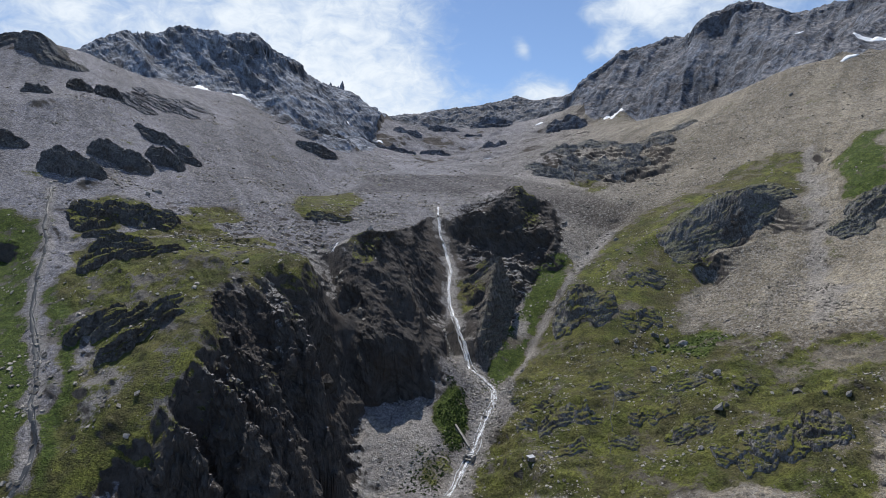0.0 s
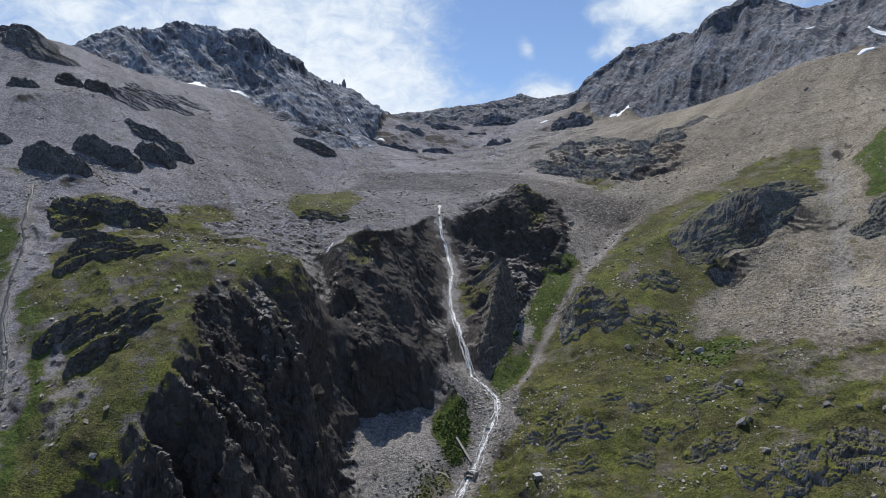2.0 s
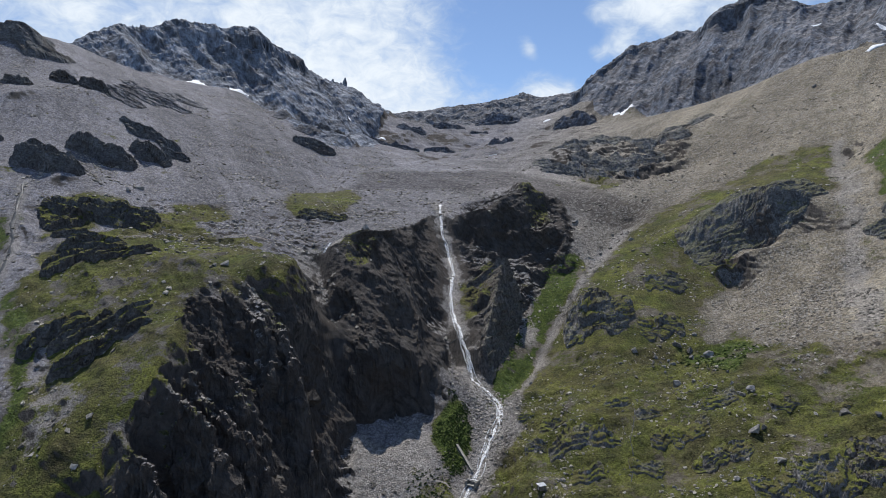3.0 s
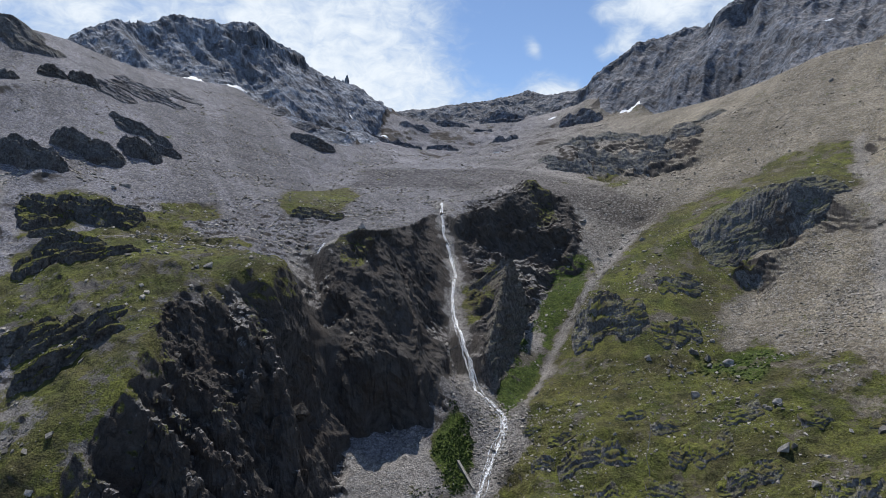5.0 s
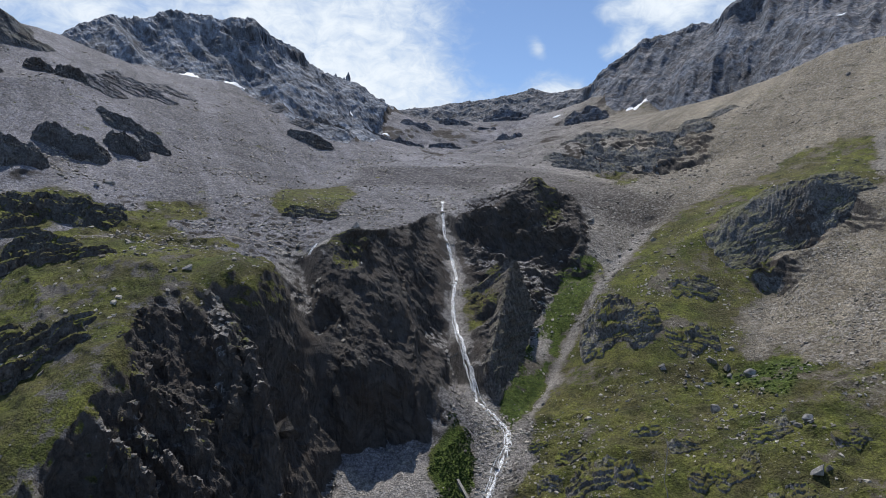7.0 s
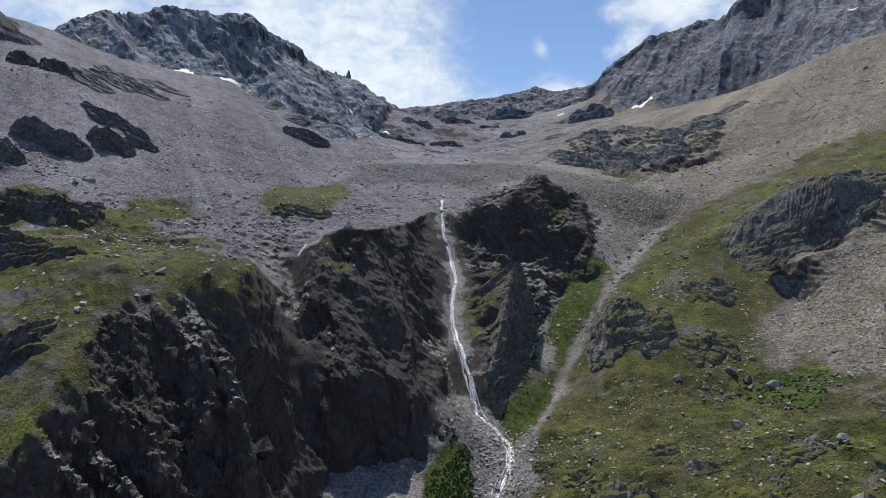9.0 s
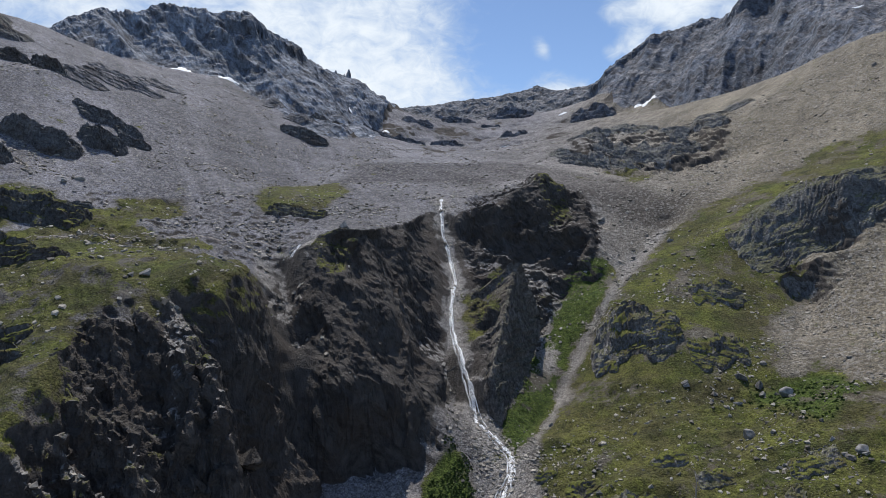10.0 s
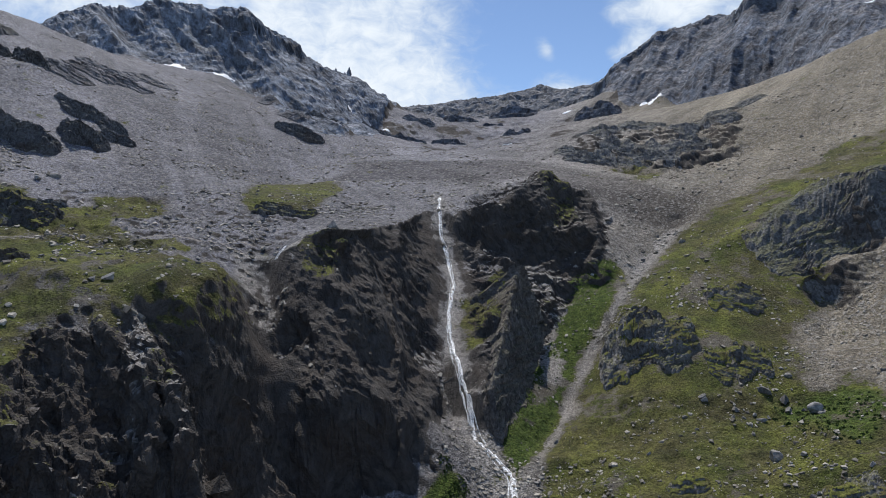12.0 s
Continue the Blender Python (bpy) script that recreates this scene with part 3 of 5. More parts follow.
    masks["warm"] = smooth(-140, 200, x - 0.1 * (y - 500))
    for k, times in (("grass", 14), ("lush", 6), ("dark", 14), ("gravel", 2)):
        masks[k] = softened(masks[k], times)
    return px, py, pz, masks


FALLS = [(-58, 593), (-54, 569), (-51, 557), (-45, 540), (-40, 522), (-40, 498), (-37, 478), (-32, 462), (-29, 454), (-25, 443), (-20, 429), (-13, 420), (-6, 411), (-4, 401), (-6, 393), (-9, 385), (-13, 372), (-14, 365), (-19, 354), (-24, 338), (-27, 329)]
RAVINE = [(-114, 458), (-119, 444), (-112, 424), (-104, 408), (-98, 398)]
LEFT_STREAM = [(-334, 463), (-311, 423), (-294, 402), (-281, 379), (-265, 351), (-253, 333), (-238, 316), (-224, 298), (-214, 284), (-210, 274), (-199, 262), (-192, 254), (-187, 244), (-186, 236), (-186, 215)]

X, Y, Z, MASKS = land()
NORMALS = grid_normals(X, Y, Z)


def ground_at(x, y):
    """Height and normal of the displaced land under points of the plan."""
    x, y = np.atleast_1d(np.asarray(x, float)), np.atleast_1d(np.asarray(y, float))
    gx, gy = x.copy(), y.copy()
    for step in range(4):
        r, a = np.hypot(gx, gy), np.arctan2(gx, gy)
        i = np.clip(np.searchsorted(RADII, r) - 1, 0, len(RADII) - 2)
        j = np.clip(np.searchsorted(ANGLES, a) - 1, 0, len(ANGLES) - 2)
        u = np.clip((r - RADII[i]) / (RADII[i + 1] - RADII[i]), 0, 1)
        v = np.clip((a - ANGLES[j]) / (ANGLES[j + 1] - ANGLES[j]), 0, 1)

        def lerp(g):
            if g.ndim == 3:
                uu, vv = u[:, None], v[:, None]
            else:
                uu, vv = u, v
            return g[i, j] * (1 - uu) * (1 - vv) + g[i + 1, j] * uu * (1 - vv) + g[i, j + 1] * (1 - uu) * vv + g[i + 1, j + 1] * uu * vv
        if step < 3:
            gx, gy = gx + 0.8 * (x - lerp(X)), gy + 0.8 * (y - lerp(Y))
    return lerp(Z), lerp(NORMALS), lerp


# ---- materials ----
class Shader:
    """A small writer of node materials, in world metres or in the thing's own space."""

    def __init__(self, name, roughness=0.9, own_space=False, specular=0.25):
        self.m = bpy.data.materials.new(name)
        self.m.use_nodes = True
        self.nt = self.m.node_tree
        self.bsdf = self.nt.nodes["Principled BSDF"]
        self.bsdf.inputs["Roughness"].default_value = roughness
        self.bsdf.inputs["Specular IOR Level"].default_value = specular
        if own_space:
            self.p = self.nt.nodes.new("ShaderNodeTexCoord").outputs["Object"]
        else:
            self.p = self.nt.nodes.new("ShaderNodeNewGeometry").outputs["Position"]

    def feed(self, socket, v):
        if hasattr(v, "is_linked"):
            self.nt.links.new(v, socket)
        elif isinstance(v, tuple) and len(v) == 3 and len(socket.default_value) == 4:
            socket.default_value = (*v, 1)
        else:
            socket.default_value = v

    def stretched(self, scale, rotation=(0, 0, 0)):
        n = self.nt.nodes.new("ShaderNodeMapping")
        n.vector_type = "TEXTURE"
        n.inputs["Scale"].default_value = [1.0 / k for k in scale]
        n.inputs["Rotation"].default_value = [radians(a) for a in rotation]
        self.nt.links.new(self.p, n.inputs["Vector"])
        return n.outputs[0]

    def noise(self, size, detail=4.0, rough=0.55, vector=None, distortion=0.0):
        n = self.nt.nodes.new("ShaderNodeTexNoise")
        n.inputs["Scale"].default_value, n.inputs["Detail"].default_value = 1.0 / size, detail
        n.inputs["Roughness"].default_value, n.inputs["Distortion"].default_value = rough, distortion
        self.nt.links.new(vector or self.p, n.inputs["Vector"])
        return n.outputs["Fac"]

    def cells(self, size, output="Color", feature="F1", vector=None):
        n = self.nt.nodes.new("ShaderNodeTexVoronoi")
        n.feature = feature
        n.inputs["Scale"].default_value = 1.0 / size
        self.nt.links.new(vector or self.p, n.inputs["Vector"])
        return n.outputs[output]

    def calc(self, op, a, b=0.0, clamp=False):
        n = self.nt.nodes.new("ShaderNodeMath")
        n.operation, n.use_clamp = op, clamp
        self.feed(n.inputs[0], a), self.feed(n.inputs[1], b)
        return n.outputs[0]

    def span(self, v, lo, hi, a=0.0, b=1.0):
        n = self.nt.nodes.new("ShaderNodeMapRange")
        n.interpolation_type = "SMOOTHSTEP"
        self.feed(n.inputs["Value"], v)
        for key, k in (("From Min", lo), ("From Max", hi), ("To Min", a), ("To Max", b)):
            n.inputs[key].default_value = k
        return n.outputs[0]

    def mix(self, f, a, b, blend="MIX"):
        n = self.nt.nodes.new("ShaderNodeMix")
        n.data_type, n.blend_type = "RGBA", blend
        self.feed(n.inputs[0], f), self.feed(n.inputs[6], a), self.feed(n.inputs[7], b)
        return n.outputs[2]

    def shades(self, f, dark, light, lo=0.3, hi=0.7):
        return self.mix(self.span(f, lo, hi), dark, light)

    def grey(self, v):
        n = self.nt.nodes.new("ShaderNodeCombineColor")
        for k in range(3):
            self.nt.links.new(v, n.inputs[k])
        return n.outputs[0]

    def attribute(self, name):
        n = self.nt.nodes.new("ShaderNodeAttribute")
        n.attribute_name = name
        return n.outputs["Fac"]

    def upward(self):
        n = self.nt.nodes.new("ShaderNodeSeparateXYZ")
        self.nt.links.new(self.nt.nodes.new("ShaderNodeNewGeometry").outputs["Normal"], n.inputs[0])
        return n.outputs["Z"]

    def island(self):
        return self.nt.nodes.new("ShaderNodeNewGeometry").outputs["Random Per Island"]

    def chance(self):
        return self.nt.nodes.new("ShaderNodeObjectInfo").outputs["Random"]

    def done(self, colour, *bumps):
        self.feed(self.bsdf.inputs["Base Color"], colour)
        last = None
        for height, metres in bumps:
            n = self.nt.nodes.new("ShaderNodeBump")
            n.inputs["Distance"].default_value = metres
            n.inputs["Strength"].default_value = 1.0
            self.nt.links.new(height, n.inputs["Height"])
            if last:
                self.nt.links.new(last, n.inputs["Normal"])
            last = n.outputs[0]
        if last:
            self.nt.links.new(last, self.bsdf.inputs["Normal"])
        return self.m


def rock_colour(s, dark=(0.029, 0.026, 0.025), light=(0.122, 0.11, 0.098), tilt=(52, 38, 0)):
    beds = s.noise(1.0, 7, 0.68, s.stretched((0.09, 0.09, 0.6), tilt), 0.8)
    broad = s.noise(22.0, 5, 0.6)
    c = s.shades(beds, dark, light, 0.3, 0.72)
    c = s.mix(s.span(broad, 0.42, 0.7, 0.0, 0.75), c, (0.066, 0.05, 0.04))
    return s.mix(s.span(s.noise(2.5, 6, 0.7), 0.35, 0.75, 0.0, 0.5), c, light), beds


def ground_material():
    s = Shader("alpine_ground", 0.95)
    stones = s.cells(1.5)
    stone_far = s.cells(0.7, "Distance")
    bw = s.nt.nodes.new("ShaderNodeRGBToBW")
    s.nt.links.new(stones, bw.inputs[0])
    broad, mid, fine = s.noise(55.0, 5, 0.6), s.noise(9.0, 6, 0.65), s.noise(1.6, 6, 0.7)
    # cool scree: grey stone, with blue added for distance haze
    cool = s.shades(broad, (0.14, 0.138, 0.153), (0.21, 0.206, 0.225), 0.3, 0.7)
    warm = s.shades(broad, (0.186, 0.16, 0.117), (0.272, 0.237, 0.178), 0.3, 0.7)
    scree = s.mix(s.attribute("warm"), cool, warm)
    scree = s.mix(0.55, scree, s.grey(s.span(s.attribute("streak"), 0.15, 0.85, 0.5, 1.4)), "MULTIPLY")
    scree = s.mix(0.45, scree, s.grey(s.span(mid, 0.28, 0.72, 0.62, 1.35)), "MULTIPLY")
    scree = s.mix(0.75, scree, s.grey(s.span(fine, 0.32, 0.68, 0.35, 1.75)), "MULTIPLY")
    # the dark mask dims the scree; on the bench it stands for cloud shadow
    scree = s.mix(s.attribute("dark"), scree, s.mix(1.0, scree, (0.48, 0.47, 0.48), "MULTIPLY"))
    gravel = s.shades(s.noise(2.2, 6, 0.75), (0.2, 0.185, 0.17), (0.4, 0.374, 0.345), 0.34, 0.66)
    c = s.mix(s.attribute("gravel"), scree, gravel)
    c = s.mix(s.span(bw.outputs[0], 0.65, 0.75, 0.0, 0.5), c, (0.31, 0.294, 0.272))
    c = s.mix(s.span(bw.outputs[0], 0.34, 0.26, 0.0, 0.4), c, (0.085, 0.08, 0.076))
    # grass in ragged tussocks
    patch = s.noise(20.0, 9, 0.7)
    olive = s.shades(s.noise(18.0, 4, 0.6), (0.064, 0.078, 0.016), (0.138, 0.146, 0.03), 0.35, 0.65)
    olive = s.mix(s.span(s.noise(30.0, 6, 0.72), 0.4, 0.64, 0.0, 0.6), olive, (0.1, 0.08, 0.042))
    olive = s.mix(s.span(s.noise(7.0, 6, 0.7), 0.48, 0.64, 0.0, 0.75), olive, (0.036, 0.038, 0.015))
    olive = s.mix(s.span(s.noise(42.0, 7, 0.7), 0.5, 0.62, 0.0, 0.6), olive, (0.056, 0.048, 0.022))
    lush = s.shades(s.noise(3.5, 6, 0.7), (0.036, 0.06, 0.01), (0.09, 0.12, 0.022), 0.35, 0.68)
    grass = s.mix(s.attribute("lush"), olive, lush)
    grass = s.mix(0.85, grass, s.grey(s.span(s.noise(1.1, 5, 0.75), 0.36, 0.64, 0.42, 1.55)), "MULTIPLY")
    grit = s.noise(0.6, 4, 0.7)
    c = s.mix(0.95, c, s.grey(s.span(grit, 0.36, 0.64, 0.52, 1.5)), "MULTIPLY")
    soil = s.shades(s.noise(5.0, 7, 0.7), (0.055, 0.046, 0.03), (0.19, 0.165, 0.125), 0.34, 0.68)
    c = s.mix(s.calc("MULTIPLY", s.attribute("grass"), 0.95, True), c, soil)
    want = s.calc("ADD", s.attribute("grass"), s.calc("MULTIPLY", s.calc("SUBTRACT", patch, 0.5), 3.2))
    want = s.calc("ADD", want, s.calc("MULTIPLY", s.calc("SUBTRACT", fine, 0.5), 0.9))
    c = s.mix(s.span(want, 0.36, 0.6), c, grass)
    rock, beds = rock_colour(s)
    bare = s.calc("ADD", s.upward(), s.calc("MULTIPLY", s.calc("SUBTRACT", mid, 0.5), 0.45))
    bare = s.calc("SUBTRACT", bare, s.calc("MULTIPLY", s.attribute("rock"), 0.5))
    bare = s.calc("ADD", bare, s.calc("MULTIPLY", s.attribute("grass"), 0.24))
    c = s.mix(s.span(bare, 0.74, 0.6), c, rock)
    return s.done(c, (mid, 0.8), (fine, 1.1), (stone_far, 0.35), (beds, 0.5))


def mountain_material(name, dark, light, debris, turn):
    s = Shader(name, 0.92)
    rock, beds = rock_colour(s, dark, light, (30, 12, 0))
    grain = s.stretched((1.0, 1.0, 0.2), turn)
    mid, fine = s.noise(24.0, 7, 0.66, grain), s.noise(7.0, 7, 0.74, grain)
    rock = s.mix(0.9, rock, s.grey(s.span(s.noise(90.0, 5, 0.6), 0.3, 0.7, 0.7, 1.25)), "MULTIPLY")
    lie = s.calc("ADD", s.upward(), s.calc("MULTIPLY", s.calc("SUBTRACT", mid, 0.5), 1.1))
    c = s.mix(s.span(lie, 0.66, 0.98, 0.0, 0.8), rock, debris)
    c = s.mix(0.85, c, s.grey(s.span(mid, 0.32, 0.68, 0.75, 1.25)), "MULTIPLY")
    c = s.mix(0.9, c, s.grey(s.span(fine, 0.32, 0.68, 0.36, 1.65)), "MULTIPLY")
    return s.done(c, (mid, 6.0), (fine, 3.6), (s.noise(2.0, 5, 0.7), 0.8))


def crag_material(name, turf, dark=(0.032, 0.032, 0.034), light=(0.14, 0.138, 0.134)):
    s = Shader(name, 0.9)
    rock, beds = rock_colour(s, dark, light)
    fine = s.noise(1.4, 6, 0.7)
    olive = s.shades(s.noise(3.0, 6, 0.7), (0.06, 0.07, 0.014), (0.14, 0.132, 0.03), 0.35, 0.68)
    lie = s.calc("ADD", s.upward(), s.calc("MULTIPLY", s.calc("SUBTRACT", s.noise(6.0, 6, 0.68), 0.5), 0.9))
    c = s.mix(s.span(lie, 0.55, 0.72, 0.0, turf), rock, olive)
    c = s.mix(0.8, c, s.grey(s.span(fine, 0.32, 0.68, 0.45, 1.6)), "MULTIPLY")
    return s.done(c, (s.noise(5.0, 6, 0.65), 0.9), (beds, 1.0), (s.cells(1.3, "Distance"), 0.5), (fine, 0.7))


def boulder_material():
    s = Shader("boulder_stone", 0.88, own_space=True)
    c = s.shades(s.noise(0.5, 7, 0.65), (0.13, 0.126, 0.12), (0.34, 0.326, 0.305), 0.3, 0.72)
    c = s.mix(0.9, c, s.grey(s.span(s.chance(), 0.0, 1.0, 0.55, 1.2)), "MULTIPLY")
    c = s.mix(s.span(s.noise(0.25, 5, 0.7), 0.62, 0.74, 0.0, 0.6), c, (0.12, 0.11, 0.06))
    return s.done(c, (s.noise(0.3, 7, 0.7), 0.12))


def rubble_material():
    s = Shader("rubble_stone", 0.92)
    c = s.shades(s.noise(0.8, 5, 0.6), (0.18, 0.163, 0.138), (0.32, 0.296, 0.258), 0.3, 0.7)
    c = s.mix(1.0, c, s.grey(s.span(s.island(), 0.0, 1.0, 0.45, 1.65)), "MULTIPLY")
    return s.done(c, (s.noise(0.3, 4, 0.6), 0.08))


def tuft_material():
    s = Shader("grass_tufts", 0.9)
    c = s.shades(s.noise(16.0, 5, 0.6), (0.075, 0.09, 0.02), (0.15, 0.158, 0.036), 0.35, 0.65)
    return s.done(s.mix(1.0, c, s.grey(s.span(s.island(), 0.0, 1.0, 0.55, 1.4)), "MULTIPLY"))


def turf_material():
    s = Shader("ledge_turf", 0.95)
    c = s.shades(s.noise(4.0, 6, 0.65), (0.05, 0.06, 0.014), (0.13, 0.135, 0.03), 0.35, 0.65)
    c = s.mix(s.span(s.noise(9.0, 5, 0.65), 0.45, 0.62, 0.0, 0.7), c, (0.085, 0.07, 0.036))
    c = s.mix(0.85, c, s.grey(s.span(s.noise(0.8, 5, 0.75), 0.36, 0.64, 0.4, 1.55)), "MULTIPLY")
    return s.done(c, (s.noise(0.9, 5, 0.7), 0.5))


def leaf_material():
    s = Shader("shrub_leaves", 0.6)
    c = s.shades(s.noise(2.0, 4, 0.6), (0.028, 0.055, 0.01), (0.07, 0.11, 0.022), 0.35, 0.65)
    return s.done(s.mix(1.0, c, s.grey(s.span(s.island(), 0.0, 1.0, 0.55, 1.4)), "MULTIPLY"))


def water_material():
    s = Shader("white_water", 0.35, specular=0.5)
    foam = s.noise(0.7, 6, 0.7, s.stretched((1.0, 1.0, 0.45)), 1.2)
    c = s.shades(foam, (0.12, 0.124, 0.13), (0.9, 0.91, 0.92), 0.42, 0.56)
    return s.done(c, (foam, 0.25))


def calm_water_material():
    s = Shader("shallow_stream", 0.6, specular=0.3)
    foam = s.noise(0.9, 6, 0.75, None, 0.8)
    c = s.shades(foam, (0.05, 0.054, 0.058), (0.2, 0.21, 0.22), 0.52, 0.75)
    return s.done(c, (foam, 0.12))


def snow_material():
    s = Shader("old_snow", 0.6)
    dirt = s.noise(8.0, 7, 0.7)
    c = s.shades(dirt, (0.84, 0.86, 0.88), (0.55, 0.54, 0.52), 0.5, 0.78)
    return s.done(c, (s.noise(3.0, 5, 0.6), 0.4))


def concrete_material():
    s = Shader("weathered_concrete", 0.85)
    c = s.shades(s.noise(1.5, 7, 0.65), (0.19, 0.182, 0.16), (0.34, 0.325, 0.285), 0.3, 0.7)
    return s.done(c, (s.noise(0.3, 5, 0.6), 0.02))


def metal_material():
    s = Shader("galvanised_steel", 0.4)
    s.bsdf.inputs["Metallic"].default_value = 0.8
    return s.done(s.shades(s.noise(0.5, 5, 0.6), (0.35, 0.36, 0.37), (0.6, 0.61, 0.62)))


def wood_material():
    s = Shader("grey_timber", 0.8)
    return s.done(s.shades(s.noise(0.3, 6, 0.65, s.stretched((0.2, 1, 1))), (0.1, 0.085, 0.065), (0.24, 0.21, 0.17)))


def trail_material():
    s = Shader("trodden_earth", 0.95)
    return s.done(s.shades(s.noise(1.2, 6, 0.7), (0.17, 0.15, 0.13), (0.34, 0.31, 0.28)), (s.noise(0.4, 5, 0.6), 0.08))


# M_CRAG: dark rock lifted to a paler blue grey as distance haze
M_GROUND, M_CRAG, M_TURF_CRAG = ground_material(), crag_material("bare_crag", 0.15, (0.058, 0.06, 0.066), (0.175, 0.176, 0.18)), crag_material("turfy_crag", 0.9)
M_SLATE = crag_material("grey_slate", 0.5, (0.05, 0.052, 0.054), (0.2, 0.198, 0.19))
M_STEP = crag_material("scree_step_rock", 0.0, (0.12, 0.118, 0.124), (0.25, 0.244, 0.246))
M_BEDS = crag_material("dark_bedded_rock", 0.5, (0.042, 0.041, 0.041), (0.165, 0.16, 0.153))
M_HUMP = crag_material("grey_hump_rock", 0.6, (0.075, 0.072, 0.069), (0.3, 0.286, 0.268))
M_NOSE = crag_material("bedded_slab_rock", 0.2, (0.04, 0.037, 0.035), (0.21, 0.19, 0.168))
M_MORAINE = crag_material("moraine_rock", 0.25, (0.1, 0.098, 0.098), (0.27, 0.262, 0.256))
# distance haze is put into these rock colours: bluer, paler, less contrast
M_MASSIF = mountain_material("hazed_massif_rock", (0.15, 0.173, 0.212), (0.245, 0.272, 0.318), (0.29, 0.306, 0.34), (8, -8, 0))
M_FACE = mountain_material("hazed_face_rock", (0.06, 0.074, 0.102), (0.2, 0.217, 0.25), (0.22, 0.215, 0.22), (14, 18, 0))
M_HEAD = mountain_material("hazed_ridge_rock", (0.095, 0.108, 0.13), (0.22, 0.23, 0.25), (0.22, 0.213, 0.215), (0, 10, 0))
M_BOULDER, M_RUBBLE, M_TUFT, M_LEAF = boulder_material(), rubble_material(), tuft_material(), leaf_material()
M_TURF = turf_material()
M_WATER, M_STREAM, M_SNOW = water_material(), calm_water_material(), snow_material()
M_CONCRETE, M_METAL, M_WOOD, M_TRAIL = concrete_material(), metal_material(), wood_material(), trail_material()

# ---- the land ----
def raw_mesh(name, co, faces, material, smooth_shade=True):
    """A mesh from arrays: places, and faces of one size."""
    me = bpy.data.meshes.new(name)
    co, faces = np.asarray(co, np.float32), np.asarray(faces, np.int32)
    me.vertices.add(len(co))
    me.vertices.foreach_set("co", co.ravel())
    me.loops.add(faces.size)
    me.loops.foreach_set("vertex_index", faces.ravel())
    me.polygons.add(len(faces))
    me.polygons.foreach_set("loop_start", np.arange(0, faces.size, faces.shape[1], dtype=np.int32))
    me.polygons.foreach_set("use_smooth", np.full(len(faces), smooth_shade))
    me.materials.append(material)
    me.update(calc_edges=True)
    return me


def sheet_piece(name, keep, material, smooth_shade=False):
    """The faces of the sheet that keep marks, as one object."""
    ny, nx = X.shape
    idx = np.arange(nx * ny).reshape(ny, nx)
    quads = np.stack([idx[:-1, :-1], idx[1:, :-1], idx[1:, 1:], idx[:-1, 1:]], -1)[keep]
    used = np.unique(quads)
    lut = np.full(nx * ny, -1, np.int64)
    lut[used] = np.arange(len(used))
    co = np.stack([X.ravel()[used], Y.ravel()[used], Z.ravel()[used]], -1)
    me = raw_mesh(name, co, lut[quads][:, ::-1], material, smooth_shade)
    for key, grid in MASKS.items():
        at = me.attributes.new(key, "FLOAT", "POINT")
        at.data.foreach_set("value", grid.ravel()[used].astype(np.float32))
    return new(name, me)


CX, CY = (X[:-1, :-1] + X[1:, 1:]) / 2, (Y[:-1, :-1] + Y[1:, 1:]) / 2
IN = {k: inside(q, CX, CY) for k, q in (("massif", MASSIF), ("face", FACE), ("head", HEAD), ("gorge", GORGE), ("knoll", KNOLL))}
IN["face"] &= ~IN["massif"]
IN["head"] &= ~(IN["massif"] | IN["face"])
REST = ~(IN["massif"] | IN["face"] | IN["head"] | IN["gorge"] | IN["knoll"])
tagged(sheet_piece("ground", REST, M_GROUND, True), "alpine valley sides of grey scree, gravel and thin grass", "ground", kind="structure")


def land_thing(name, label, category, keep, material, pieces):
    """A great rock body in the sheet: an Empty at its foot, with its walls and ridges as parts; the last piece takes the rest."""
    root = tagged(new(name), label, category)
    left = keep.copy()
    for part_name, where in pieces:
        here = left & where(CX, CY)
        left &= ~here
        if here.any():
            sheet_piece(part_name, here, material).parent = root
    return root


REST_OF = ("rock_face", lambda x, y: x > -9e9)
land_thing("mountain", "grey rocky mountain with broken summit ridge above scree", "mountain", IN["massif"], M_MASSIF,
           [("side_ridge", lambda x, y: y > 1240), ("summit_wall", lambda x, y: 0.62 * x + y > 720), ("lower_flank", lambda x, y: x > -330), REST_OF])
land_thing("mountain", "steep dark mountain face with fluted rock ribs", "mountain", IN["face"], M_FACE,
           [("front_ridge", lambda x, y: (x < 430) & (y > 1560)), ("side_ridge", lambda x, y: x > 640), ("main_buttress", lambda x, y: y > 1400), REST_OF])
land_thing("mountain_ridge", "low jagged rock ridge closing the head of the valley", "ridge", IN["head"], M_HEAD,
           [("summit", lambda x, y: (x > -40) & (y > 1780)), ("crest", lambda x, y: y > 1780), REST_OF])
land_thing("cliff", "dark shaded rock wall of a gorge under grassy rim", "cliff", IN["gorge"], M_GROUND,
           [("spur_face", lambda x, y: (y < 362) & (x < -70)), ("ravine", lambda x, y: x < -100), ("buttress", lambda x, y: (x > -66) & (y < 480)), REST_OF])
land_thing("rock_knoll", "craggy rock knoll with turf beside the waterfall", "knoll", IN["knoll"], M_GROUND,
           [("summit_block", lambda x, y: y > 598), ("left_wall", lambda x, y: (x < -18) & (y > 520)), ("foot", lambda x, y: y < 535), REST_OF])


